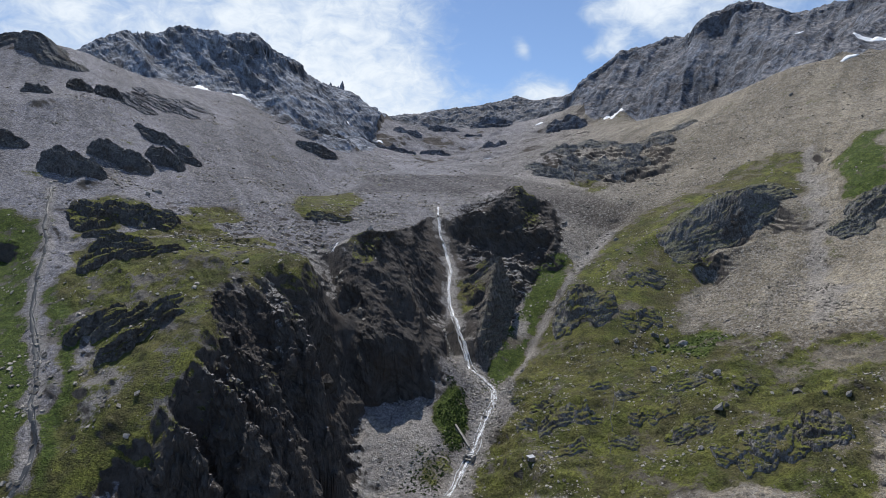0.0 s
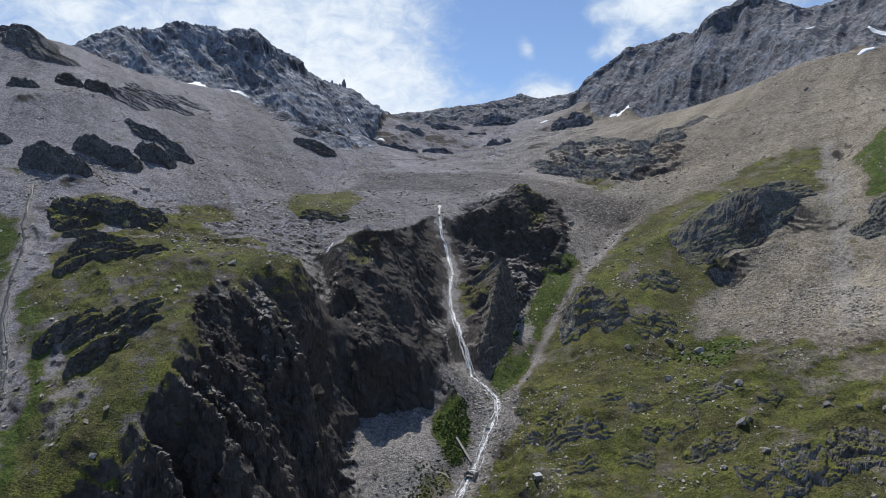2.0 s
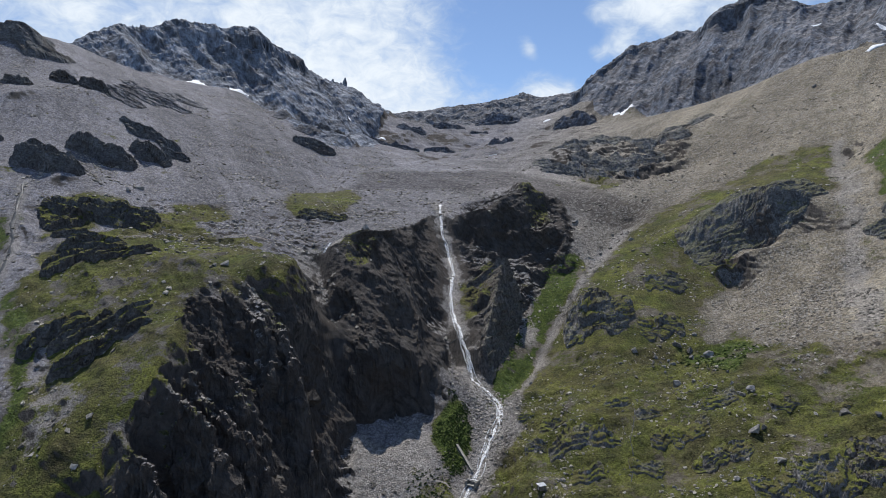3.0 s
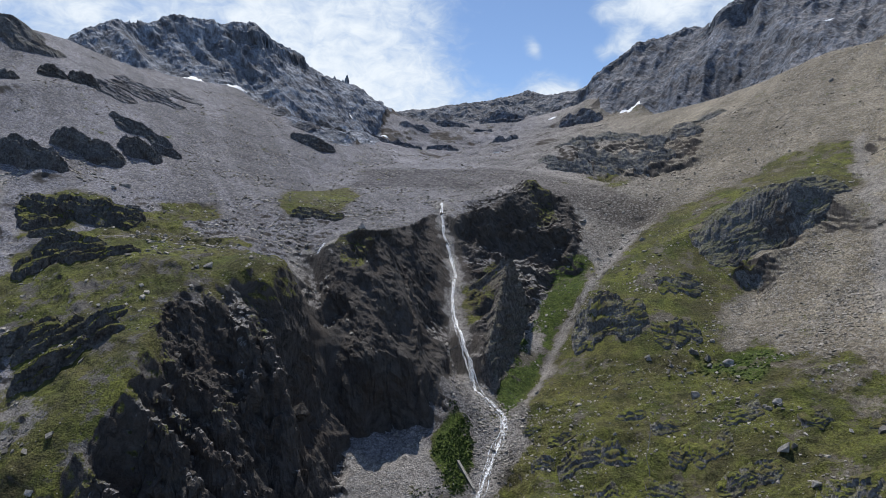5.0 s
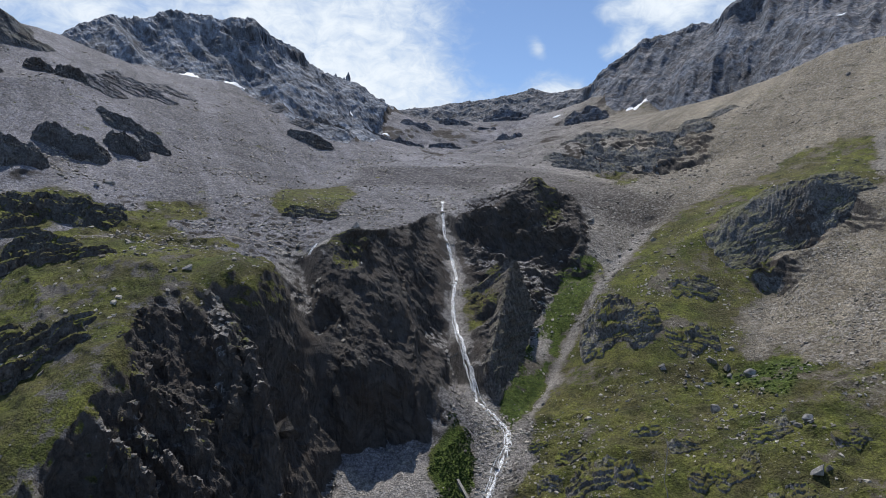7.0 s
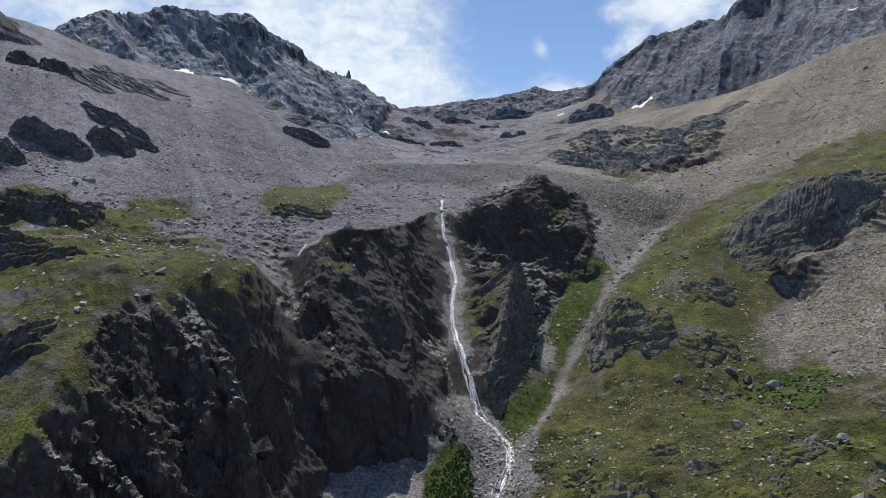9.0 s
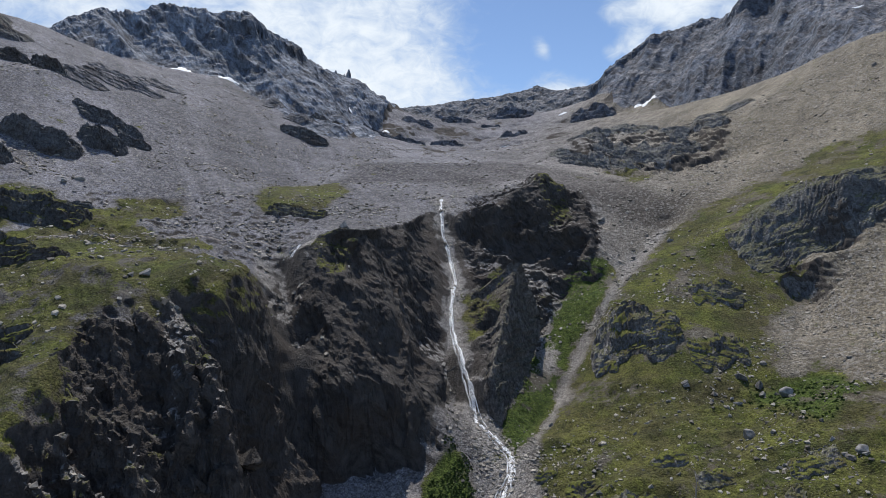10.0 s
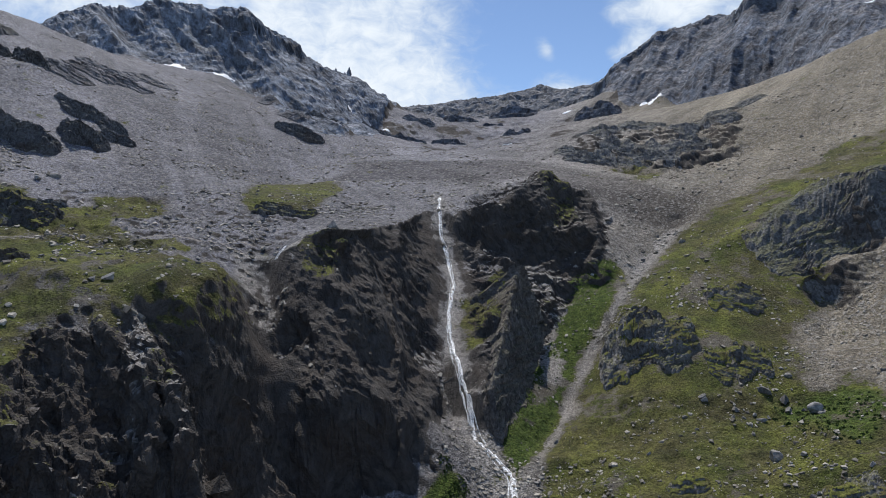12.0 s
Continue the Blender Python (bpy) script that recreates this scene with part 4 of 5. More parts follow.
# ---- crags ----
def turf_cap(ob, co, faces, keep, label="olive turf on its ledges"):
    """Turf that grows on the level ledges of a rock, as a part of it. co: places of the rock in its own space."""
    n = np.cross(co[faces[:, 2]] - co[faces[:, 0]], co[faces[:, 3]] - co[faces[:, 1]])
    n /= np.linalg.norm(n, axis=1, keepdims=True) + 1e-9
    n *= np.where(n[:, 2:] < 0, -1, 1)
    mid = co[faces].mean(axis=1) + np.array(ob.location)
    keep = keep & (n[:, 2] + 0.75 * fractal(mid[:, 0], mid[:, 1], mid[:, 2], 9.0, 3, 141) > 0.78)
    if keep.sum() < 30:
        return
    used, lut = np.unique(faces[keep], return_inverse=True)
    up = np.zeros(co.shape)
    for k in range(4):
        np.add.at(up, faces[:, k], n)
    up /= np.linalg.norm(up, axis=1, keepdims=True) + 1e-9
    cap = new("turf_cap", raw_mesh("turf_cap", co[used] + up[used] * 0.22, lut.reshape(-1, 4), M_TURF))
    cap.parent = ob
    tagged(cap, label, kind="stuff")


def crag(name, label, x, y, w, h, depth, seed, material, turn=0.0, category="rock outcrop", steps=3, spread=0.3, dip=0.5, torn=0.8, skew=0.0, bed_run=1.0):
    """A rough outcrop that breaks out of the slope: a stepped front, sides that run out, a level top that meets the hill behind.
    x, y is the foot of its front; spread: how far back the steps of the front reach; dip: how its beds lean."""
    h = h * 0.78
    rows, cols = (62, 78) if w > 24 else (40, 44)
    rng = random.Random(seed * 13 + 5)
    ahead = np.concatenate([np.linspace(-0.14, 0.5, rows * 3 // 4, endpoint=False), np.linspace(0.5, 1.0, rows - rows * 3 // 4)])
    v, u = np.meshgrid(ahead, np.linspace(-1.06, 1.06, cols), indexing="ij")
    lx, ly = u * w / 2, v * depth
    o1, o2, zero = seed * 37.1, seed * 11.7, np.zeros_like(u)
    shape = np.clip(1 - np.abs(u) ** 2.6, 0, 1) ** 0.5 * np.clip(0.8 + torn * fractal(lx + o1, zero + o2, zero, w * 0.3, 3, 71), 0.2, 1.2) * (1 + skew * u)
    front = 0.3 * depth * (1 - np.clip(shape, 0, 1)) + 0.24 * depth * fractal(lx + o1, zero, zero, w * 0.3, 3, 72)
    s = ly - front
    rise = zero.copy()
    for k in range(steps):
        start = k * depth * spread / steps * rng.uniform(0.75, 1.25) + 0.2 * depth * fractal(lx + o1, ly * 0.6, zero + 9 * k, w * 0.28, 3, 73 + k)
        rise += smooth(0.0, 0.05 * h + 0.3, s - start + dip * 0.15 * lx * (k % 2)) * (1.0 / steps)
    top = shape * h * 0.85 * rise
    off = top - np.clip(s - depth * spread * 0.5, 0, None) * (h * 0.95 / (depth * 0.72))
    off -= 1.5 * smooth(0.92, 1.0, np.abs(u)) + 1.5 * smooth(-0.09, -0.14, v)
    off = np.maximum(np.where(off < 0.2, off - 0.9, off), -3.0)
    c, s_ = math.cos(radians(turn)), math.sin(radians(turn))
    gx, gy = x + lx * c - ly * s_, y + lx * s_ + ly * c
    gz = blurred(ground_at(gx.ravel(), gy.ravel())[0].reshape(gx.shape), 6) + off
    nrm = grid_normals(gx, gy, gz)
    live = smooth(-0.5, 0.9, off)
    amp = np.clip(h / 22.0, 0.35, 1.15)
    d = fractal(gx + dip * gz, gy, gz * 0.8, max(4.5, h * 0.5), 3, 81, True) * 1.1
    d = live * amp * (d + blocks(gx, gy, gz, max(1.8, h / 8), max(3.5, h / 4) * bed_run, seed, (dip, 0.25)) * 0.85
                      + blocks(gx, gy, gz, 0.8, 2.0 * bed_run, seed + 5, (dip, 0.3)) * 0.4 + fractal(gx, gy, gz, 1.8, 2, 82, True) * 0.3)
    co = (np.stack([gx, gy, gz], -1) + nrm * d[..., None]).reshape(-1, 3)
    base = np.array([x, y, float(gz.min())])
    idx = np.arange(rows * cols).reshape(rows, cols)
    faces = np.stack([idx[:-1, :-1], idx[:-1, 1:], idx[1:, 1:], idx[1:, :-1]], -1).reshape(-1, 4)
    ob = new(name, raw_mesh(name, co - base, faces, material, False))
    ob.location = base
    if material in (M_TURF_CRAG, M_HUMP, M_BEDS):
        turf_cap(ob, co - base, faces, (live.ravel()[faces].min(axis=1) > 0.4))
    return tagged(ob, label, category, "rock outcrops")


SCREE_CRAGS = [(-338, 488, 38, 34), (-325, 534, 40, 25), (-303, 566, 26, 30), (-402, 507, 25, 16), (-333, 612, 36, 14), (-308, 620, 14, 12), (-296, 604, 20, 12), (-252, 480, 12, 7), (-445, 601, 21, 16), (-430, 640, 22, 18), (-402, 645, 24, 20), (-230, 803, 38, 20)]
for k, (x, y, w, h) in enumerate(SCREE_CRAGS):
    crag("rock_outcrop", "dark bare crag standing out of grey scree", x, y - 9, w * 1.4, h * 1.35, max(w * 0.8, h * 1.1), 3 + k, M_CRAG, torn=0.25, dip=0.1, spread=0.3)
for k, (x, y, w, h) in enumerate([(-386, 650, 44, 16), (-392, 690, 52, 15), (-372, 712, 48, 13), (-408, 735, 56, 14), (-384, 770, 56, 13), (-300, 905, 46, 12), (-262, 860, 40, 12)]):
    crag("rock_outcrop", "low bedded rock step in grey scree", x, y, w, h, w * 0.7, 90 + k, M_STEP, steps=5, spread=0.85, torn=0.5, bed_run=2.0)
# M_FACE carries the painted distance haze onto these crags too
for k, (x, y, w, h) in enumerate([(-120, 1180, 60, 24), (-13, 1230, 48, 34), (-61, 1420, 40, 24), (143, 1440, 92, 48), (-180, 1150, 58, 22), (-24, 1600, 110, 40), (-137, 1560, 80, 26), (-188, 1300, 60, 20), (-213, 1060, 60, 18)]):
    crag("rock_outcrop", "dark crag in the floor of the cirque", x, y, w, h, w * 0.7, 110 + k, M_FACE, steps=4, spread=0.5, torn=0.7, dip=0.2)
MORAINE_CRAGS = [(60, 752, 50, 28), (125, 870, 61, 18), (184, 845, 71, 22), (124, 792, 48, 18), (92, 800, 40, 18), (160, 800, 40, 16), (85, 850, 44, 18), (205, 905, 50, 14), (100, 760, 30, 14), (68, 832, 40, 14), (140, 925, 54, 14), (42, 790, 30, 12), (238, 885, 42, 11), (170, 880, 36, 12)]
for k, (x, y, w, h) in enumerate(MORAINE_CRAGS):
    crag("rock_outcrop", "grey broken crag on the rocky moraine bench", x, y, w, h * 0.8, w * 0.8, 21 + k, M_MORAINE, steps=5, spread=0.9)
crag("rock_outcrop", "long turf-topped crag below the scree", -269, 430, 84, 30, 50, 31, M_TURF_CRAG, torn=0.3)
crag("rock_outcrop", "wide outcrop of tilted grey slate beds", 190, 526, 112, 20, 58, 33, M_SLATE, 14, steps=9, spread=0.85, dip=-0.3, torn=0.3, skew=0.35, bed_run=5.0)
crag("rock_outcrop", "tilted slate outcrop beside the scree chute", 262, 478, 52, 25, 36, 34, M_SLATE, 12, steps=7, spread=0.7, dip=-0.3, torn=0.35, bed_run=5.0)
crag("rock_outcrop", "cracked grey rock hump above a grass shelf", 60, 455, 46, 30, 46, 35, M_HUMP, steps=6, spread=0.95, torn=0.35, dip=-0.2, bed_run=2.5)
# dark beds that lean up the left meadow
for k, (x, y, w, h, turn) in enumerate([
        (-203, 314, 30, 17, 40), (-188, 312, 28, 15, 40), (-177, 296, 26, 15, 42), (-166, 306, 26, 15, 40), (-172, 322, 22, 11, 35),
        (-238, 368, 22, 20, 30), (-216, 372, 26, 13, 20), (-198, 376, 20, 9, 25),
        (-241, 393, 40, 14, 10), (-262, 410, 30, 12, 5)]):
    crag("rock_outcrop", "dark leaning rock beds in the meadow", x, y, w, h, max(w * 0.55, h * 1.2), 41 + k, M_BEDS, turn, steps=2, spread=0.35, torn=0.35, dip=-0.5, bed_run=4.0)
# weathered outcrops of the grassy slope
for k, (x, y, w, h, label) in enumerate([
        (95, 446, 24, 18, "low grey crag among grass"), (109, 498, 26, 12, "low dark crag on grassy slope"),
        (124, 280, 40, 20, "broken dark crag on the lower slope"), (138, 284, 18, 17, "blocky dark crag on the lower slope"), (108, 292, 24, 10, "broken dark crag on the lower slope"),
        (30, 352, 18, 12, "weathered crag above the stream"), (46, 350, 14, 11, "weathered crag on grassy slope"), (88, 326, 14, 7, "low weathered crag on grassy slope"),
        (24, 377, 13, 6, "low weathered crag above the stream"), (40, 361, 10, 5, "low weathered crag on grassy slope"), (57, 382, 13, 6, "low weathered crag on grassy slope"),
        (74, 348, 13, 7, "low weathered crag on grassy slope"), (85, 345, 16, 7, "low weathered crag on grassy slope"), (102, 362, 15, 7, "low weathered crag beside boulders"),
        (70, 366, 12, 5, "low weathered crag on grassy slope"), (126, 344, 12, 6, "low weathered crag beside boulders"), (10, 391, 9, 5, "low weathered crag above the stream"),
        (62, 332, 14, 7, "low weathered crag on grassy slope"), (14, 362, 10, 6, "low weathered crag above the stream"), (98, 325, 14, 7, "low weathered crag on grassy slope"),
        (147, 337, 8, 3, "low weathered crag at the scree foot"), (36, 330, 14, 8, "low weathered crag above the stream")]):
    crag("rock_outcrop", label, x, y, w * 1.15, h, max(w * 0.9, h * 1.5), 61 + k, M_HUMP, steps=4, spread=0.85, torn=0.7, bed_run=1.5)
crag("rock_outcrop", "dark crag under a tilted turf patch", -138, 506, 40, 16, 24, 88, M_BEDS, steps=3, spread=0.5, torn=0.4)
crag("rock_outcrop", "dark rocky cap of a brown shoulder hill", -520, 668, 120, 18, 70, 71, M_CRAG)
crag("rock_outcrop", "dark stepped buttress below the mountain flank", -270, 990, 60, 30, 60, 72, M_CRAG)


def ridge_slab(label, crest, right, left, material, seed):
    """A leaning slab of beds: a sharp crest with a steep side and a worn side, each given by its two ends."""
    rows, cols = 60, 64
    v, u = np.meshgrid(np.linspace(-0.06, 1.2, rows), np.linspace(-1, 1, cols), indexing="ij")

    def along(ends):
        a, b = np.array(ends[0], float), np.array(ends[1], float)
        return a + (b - a) * v[..., None]
    k = np.abs(u)[..., None] ** 0.9
    p = along(crest) * (1 - k) + np.where((u > 0)[..., None], along(right), along(left)) * k
    x, y, z = p[..., 0], p[..., 1], p[..., 2]
    n = grid_normals(x, y, z)
    bend = fractal(x, y, z, 16.0, 3, 130 + seed) * 1.0
    d = bend + blocks(x, y, z, 1.5, 12.0, seed, (-0.75, 0.35)) * 0.8 + fractal(x, y, z, 2.6, 2, 131, True) * 0.25
    d -= 3.0 * smooth(0.0, -0.06, v) + 1.5 * smooth(0.85, 1.0, np.abs(u))
    p = p + n * d[..., None]
    p[..., 2] -= 34.0 * smooth(0.98, 1.2, v) ** 2
    co = p.reshape(-1, 3)
    base = co.min(axis=0)
    idx = np.arange(rows * cols).reshape(rows, cols)
    faces = np.stack([idx[:-1, :-1], idx[1:, :-1], idx[1:, 1:], idx[:-1, 1:]], -1).reshape(-1, 4)
    ob = new("rock_slab", raw_mesh("rock_slab", co - base, faces, material, False))
    ob.location = base
    turf_cap(ob, co - base, faces, u.ravel()[faces].max(axis=1) < -0.15)
    tagged(ob, label, "rock slab")


ridge_slab("leaning dark rock slab with worn beds beside the waterfall", [(-4, 506, -18), (-14, 440, -61)], [(10, 514, -54), (-6, 428, -90)], [(-33, 504, -43), (-26, 440, -88)], M_NOSE, 5)


def pinnacle(x, y, h, w, seed):
    """A thin rock tooth on the ridge."""
    z0 = float(ground_at(x, y)[0][0])
    rows, cols = 14, 12
    co = []
    for i in range(rows):
        f = i / (rows - 1)
        for j in range(cols):
            a = 2 * math.pi * j / cols
            r = w * 0.5 * (1 - f) ** 0.7 * (1 + 0.35 * noise.noise(Vector((math.cos(a) * 1.5 + seed, math.sin(a) * 1.5, f * 4))))
            co.append((math.cos(a) * r + f * w * 0.12, math.sin(a) * r, -6 + f * (h + 6)))
    idx = np.arange(rows * cols).reshape(rows, cols)
    nxt = np.roll(idx, -1, axis=1)
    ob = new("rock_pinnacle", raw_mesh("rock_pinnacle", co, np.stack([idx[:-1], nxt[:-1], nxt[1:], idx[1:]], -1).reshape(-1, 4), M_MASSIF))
    ob.location = (x, y, z0)
    tagged(ob, "thin dark rock tooth on the mountain ridge", "rock pinnacle", "ridge teeth")


for k, (x, y, h, w) in enumerate([(-381, 1551, 20, 16), (-388, 1540, 15, 16), (-392, 1520, 12, 15), (-396, 1500, 14, 14), (-400, 1480, 10, 13), (-404, 1460, 8, 13)]):
    pinnacle(x, y, h, w, k * 3.7)


# ---- water ----
def ribbon(path, offset, width, seed, wander, lift, step=0.9):
    """Places and faces of a draped strip that wanders about a path."""
    q = densified([(a, b, 0.0) for a, b in path], step)
    tangent = np.gradient(q[:, :2], axis=0)
    for _ in range(4):
        tangent[1:-1] = (tangent[:-2] + 2 * tangent[1:-1] + tangent[2:]) / 4
    tangent /= np.linalg.norm(tangent, axis=1, keepdims=True) + 1e-9
    side = np.stack([-tangent[:, 1], tangent[:, 0]], -1)
    n = np.arange(len(q)) * step
    shift = offset + wander * fractal(n, 0 * n + seed, 0 * n, 11.0, 3, 90 + seed)
    wide = width * (1 + 0.95 * fractal(n, 0 * n - seed, 0 * n, 3.4, 3, 95 + seed))
    across = np.linspace(-0.5, 0.5, 5)
    xy = q[:, None, :2] + side[:, None, :] * (shift[:, None] + across[None] * wide[:, None])[..., None]
    z = ground_at(xy[..., 0].ravel(), xy[..., 1].ravel())[0].reshape(xy.shape[:2])
    z = z + lift * (1 - 3.2 * across[None] ** 2)
    co = np.concatenate([xy, z[..., None]], -1)
    idx = np.arange(co.shape[0] * 5).reshape(-1, 5)
    faces = np.stack([idx[:-1, :-1], idx[1:, :-1], idx[1:, 1:], idx[:-1, 1:]], -1).reshape(-1, 4)
    return co.reshape(-1, 3), faces


def stream(name, label, category, path, strands, material, lift=0.5, wander=1.6):
    root = tagged(new(name), label, category, kind="structure")
    for k, (offset, width, lo, hi) in enumerate(strands):
        piece = path[int(lo * len(path)):max(int(lo * len(path)) + 2, int(math.ceil(hi * len(path))))]
        co, faces = ribbon(piece, offset, width, k * 3 + len(path), wander, lift)
        ob = new("strand", raw_mesh("strand", co, faces, material))
        ob.parent = root


stream("waterfall", "white foaming cascade down dark rock and gravel", "waterfall", FALLS,
       [(0.0, 1.5, 0.0, 1.0), (0.9, 0.5, 0.0, 0.7), (-0.9, 0.5, 0.2, 0.8), (1.8, 0.5, 0.55, 0.95), (-1.8, 0.5, 0.6, 1.0)], M_WATER, 0.4, 1.7)
stream("side_cascade", "thin water thread joining the main cascade", "waterfall", [(-74, 470), (-68, 462), (-60, 458), (-50, 458), (-42, 460), (-33, 457)], [(0.0, 0.45, 0.0, 1.0)], M_STREAM, 0.3, 0.8)
stream("small_waterfall", "small white waterfall at the head of a ravine", "waterfall", [(-116, 459), (-118, 456), (-119, 453)], [(0.0, 0.9, 0.0, 1.0), (1.2, 0.5, 0.0, 1.0)], M_WATER, 0.3, 0.4)
stream("stream", "shallow grey stream in a stony bed", "stream", LEFT_STREAM, [(0.0, 1.6, 0.0, 1.0), (1.4, 0.8, 0.3, 0.9)], M_STREAM, 0.3, 1.2)
stream("rivulet", "narrow rivulet trickling through grass", "stream", [(64, 378), (63, 370), (58, 355), (57, 343), (54, 330)], [(0.0, 0.35, 0.0, 1.0)], M_STREAM, 0.2, 0.8)


# ---- snow ----
def snow_patch(x, y, length, width, turn, seed):
    rows, cols = 16, 26
    v, u = np.meshgrid(np.linspace(-1, 1, rows), np.linspace(-1, 1, cols), indexing="ij")
    px, py = u * np.sqrt(1 - v * v / 2), v * np.sqrt(1 - u * u / 2)
    edge = 1 + 0.4 * fractal(px * 3 + seed, py * 3, 0 * px, 1.2, 3, 5)
    lx, ly = px * length / 2 * edge, py * width / 2 * edge
    c, s_ = math.cos(radians(turn)), math.sin(radians(turn))
    gx, gy = x + lx * c - ly * s_, y + lx * s_ + ly * c
    z, nrm, _ = ground_at(gx.ravel(), gy.ravel())
    rim = np.clip(1 - np.hypot(px, py), 0, 1).ravel()
    lift = -0.9 + 1.9 * np.minimum(1, rim * 4)
    co = np.stack([gx.ravel(), gy.ravel(), z], -1) + nrm * lift[:, None]
    idx = np.arange(rows * cols).reshape(rows, cols)
    faces = np.stack([idx[:-1, :-1], idx[:-1, 1:], idx[1:, 1:], idx[1:, :-1]], -1).reshape(-1, 4)
    tagged(new("snow_patch", raw_mesh("snow_patch", co, faces, M_SNOW)), "old white snow patch lying on rock", "snow", "snow patches")


for k, (x, y, length, width, turn) in enumerate([
        (-468, 985, 40, 44, 20), (-412, 1012, 30, 34, -20), (246, 1456, 66, 24, 62), (560, 1050, 56, 30, -30), (419, 836, 26, 9, 10), (89, 1557, 22, 10, 0),
        (-20, 927, 13, 6, 0), (-286, 1205, 20, 9, -60), (-232, 1223, 26, 9, -20), (572, 1329, 18, 10, 0), (447, 1585, 30, 10, 20), (230, 1462, 24, 14, 40)]):
    snow_patch(x, y, length, width, turn, k * 5.3)


# ---- boulders ----
def boulder_mesh(seed):
    bm = bmesh.new()
    bmesh.ops.create_icosphere(bm, subdivisions=3, radius=1.0)
    rng = random.Random(seed)
    planes = [(Vector((rng.gauss(0, 1), rng.gauss(0, 1), rng.gauss(0, 0.8))).normalized(), rng.uniform(0.35, 0.72)) for _ in range(13)]
    for v in bm.verts:
        p = v.co.copy()
        for n, d in planes:
            over = p.dot(n) - d
            if over > 0:
                p -= n * over
        p += v.co * 0.05 * noise.fractal(v.co * 2.2 + Vector((seed, 0, 0)), 1.0, 2.0, 4)
        v.co = Vector((p.x * 1.25, p.y, p.z * 0.8))
    me = bpy.data.meshes.new("boulder")
    bm.to_mesh(me)
    bm.free()
    me.materials.append(M_BOULDER)
    return me


BOULDERS = [boulder_mesh(k) for k in range(6)]


def boulder(x, y, size, k, label="grey angular boulder lying on the slope", group="boulders"):
    z, nrm, _ = ground_at(x, y)
    ob = new("boulder", BOULDERS[k % 6])
    rng = random.Random(k * 7 + 1)
    s = size * 0.44
    ob.scale = (s * rng.uniform(0.85, 1.15), s * rng.uniform(0.8, 1.1), s * rng.uniform(0.7, 1.1))
    up = Vector(nrm[0]).lerp(Vector((0, 0, 1)), 0.35)
    ob.rotation_euler = (up.to_track_quat("Z", "Y") @ Euler((0, 0, rng.uniform(0, 6.3))).to_quaternion()).to_euler()
    ob.location = (x, y, float(z[0]) + s * 0.22)
    tagged(ob, label, "boulder", group)


RIGHT_BOULDERS = [(86, 430, 3.4), (88, 426, 2.6), (93, 430, 3.0), (95, 426, 4.2), (98, 428, 2.4), (106, 429, 4.4), (111, 427, 3.2), (89, 422, 2.8), (97, 392, 4.0), (92, 390, 2.4), (116, 362, 4.4), (111, 366, 3.6), (76, 439, 4.4), (66, 432, 2.6), (116, 365, 6.7), (112, 363, 5.3), (108, 337, 8.1), (110, 313, 5.9), (107, 436, 6.6), (101, 440, 6.3), (115, 426, 8.4), (90, 398, 9.3), (75, 440, 4.7), (69, 434, 3.4), (84, 427, 3.0), (88, 416, 3.0), (73, 407, 2.5), (162, 321, 5.0), (175, 329, 4.6), (152, 323, 4.4), (114, 308, 4.1), (108, 367, 3.4), (113, 388, 2.8), (115, 421, 3.8), (135, 340, 3.2), (144, 333, 6.4), (112, 337, 4.4), (112, 447, 4.0), (92, 310, 4.1)]
LEFT_BOULDERS = [(-147, 367, 7.5), (-151, 364, 4.1), (-93, 462, 8.1), (-276, 508, 6.0), (-278, 497, 5.9), (-147, 432, 3.5), (-186, 414, 3.1), (-255, 487, 5.7), (-249, 491, 4.7), (-160, 435, 3.2), (-190, 480, 5.3), (-177, 494, 4.5), (-158, 491, 4.0), (-156, 519, 4.7), (-142, 496, 4.0), (-203, 471, 4.4), (-132, 528, 6.6), (-166, 688, 3.7)]
MIDDLE_BOULDERS = [(-9, 401, 3.2), (-9, 387, 3.5), (-3, 385, 2.7), (59, 620, 7.5), (88, 602, 4.7), (100, 583, 5.1), (74, 574, 4.5), (14, 439, 3.1), (5, 407, 3.2), (241, 668, 4.9), (227, 725, 5.3), (341, 812, 6.9), (117, 657, 4.0), (144, 657, 4.1)]
for k, (x, y, s) in enumerate(RIGHT_BOULDERS):
    boulder(x, y, s, k, "grey angular boulder on a grassy slope", "boulders on the grass slope")
for k, (x, y, s) in enumerate(LEFT_BOULDERS):
    boulder(x, y, s, 40 + k, "grey angular boulder on the rocky bench", "boulders on the bench")
for k, (x, y, s) in enumerate(MIDDLE_BOULDERS):
    boulder(x, y, s, 80 + k, "grey angular boulder in gravel and scree", "boulders in the gravel")


def scattered(count, area, seed, wanted):
    """Random places of a rectangle of the plan, thinned by a wish between 0 and 1."""
    rng = np.random.default_rng(seed)
    x, y = rng.uniform(area[0], area[1], count), rng.uniform(area[2], area[3], count)
    z, nrm, lerp = ground_at(x, y)
    keep = rng.uniform(0, 1, count) < wanted(x, y, z, nrm, lerp)
    return x[keep], y[keep], z[keep], nrm[keep], rng


def stony(x, y, z, nrm, lerp):
    clump = fractal(x, y, z, 24.0, 3, 101) * 1.6 + 0.2
    return np.clip(clump, 0.02, 1) * (nrm[:, 2] > 0.62) * (1 - 0.92 * np.clip(lerp(MASKS["rock"]) * 1.5, 0, 1)) * np.clip(1 - 0.8 * lerp(MASKS["grass"]) + 0.7 * lerp(MASKS["gravel"]), 0.05, 2)


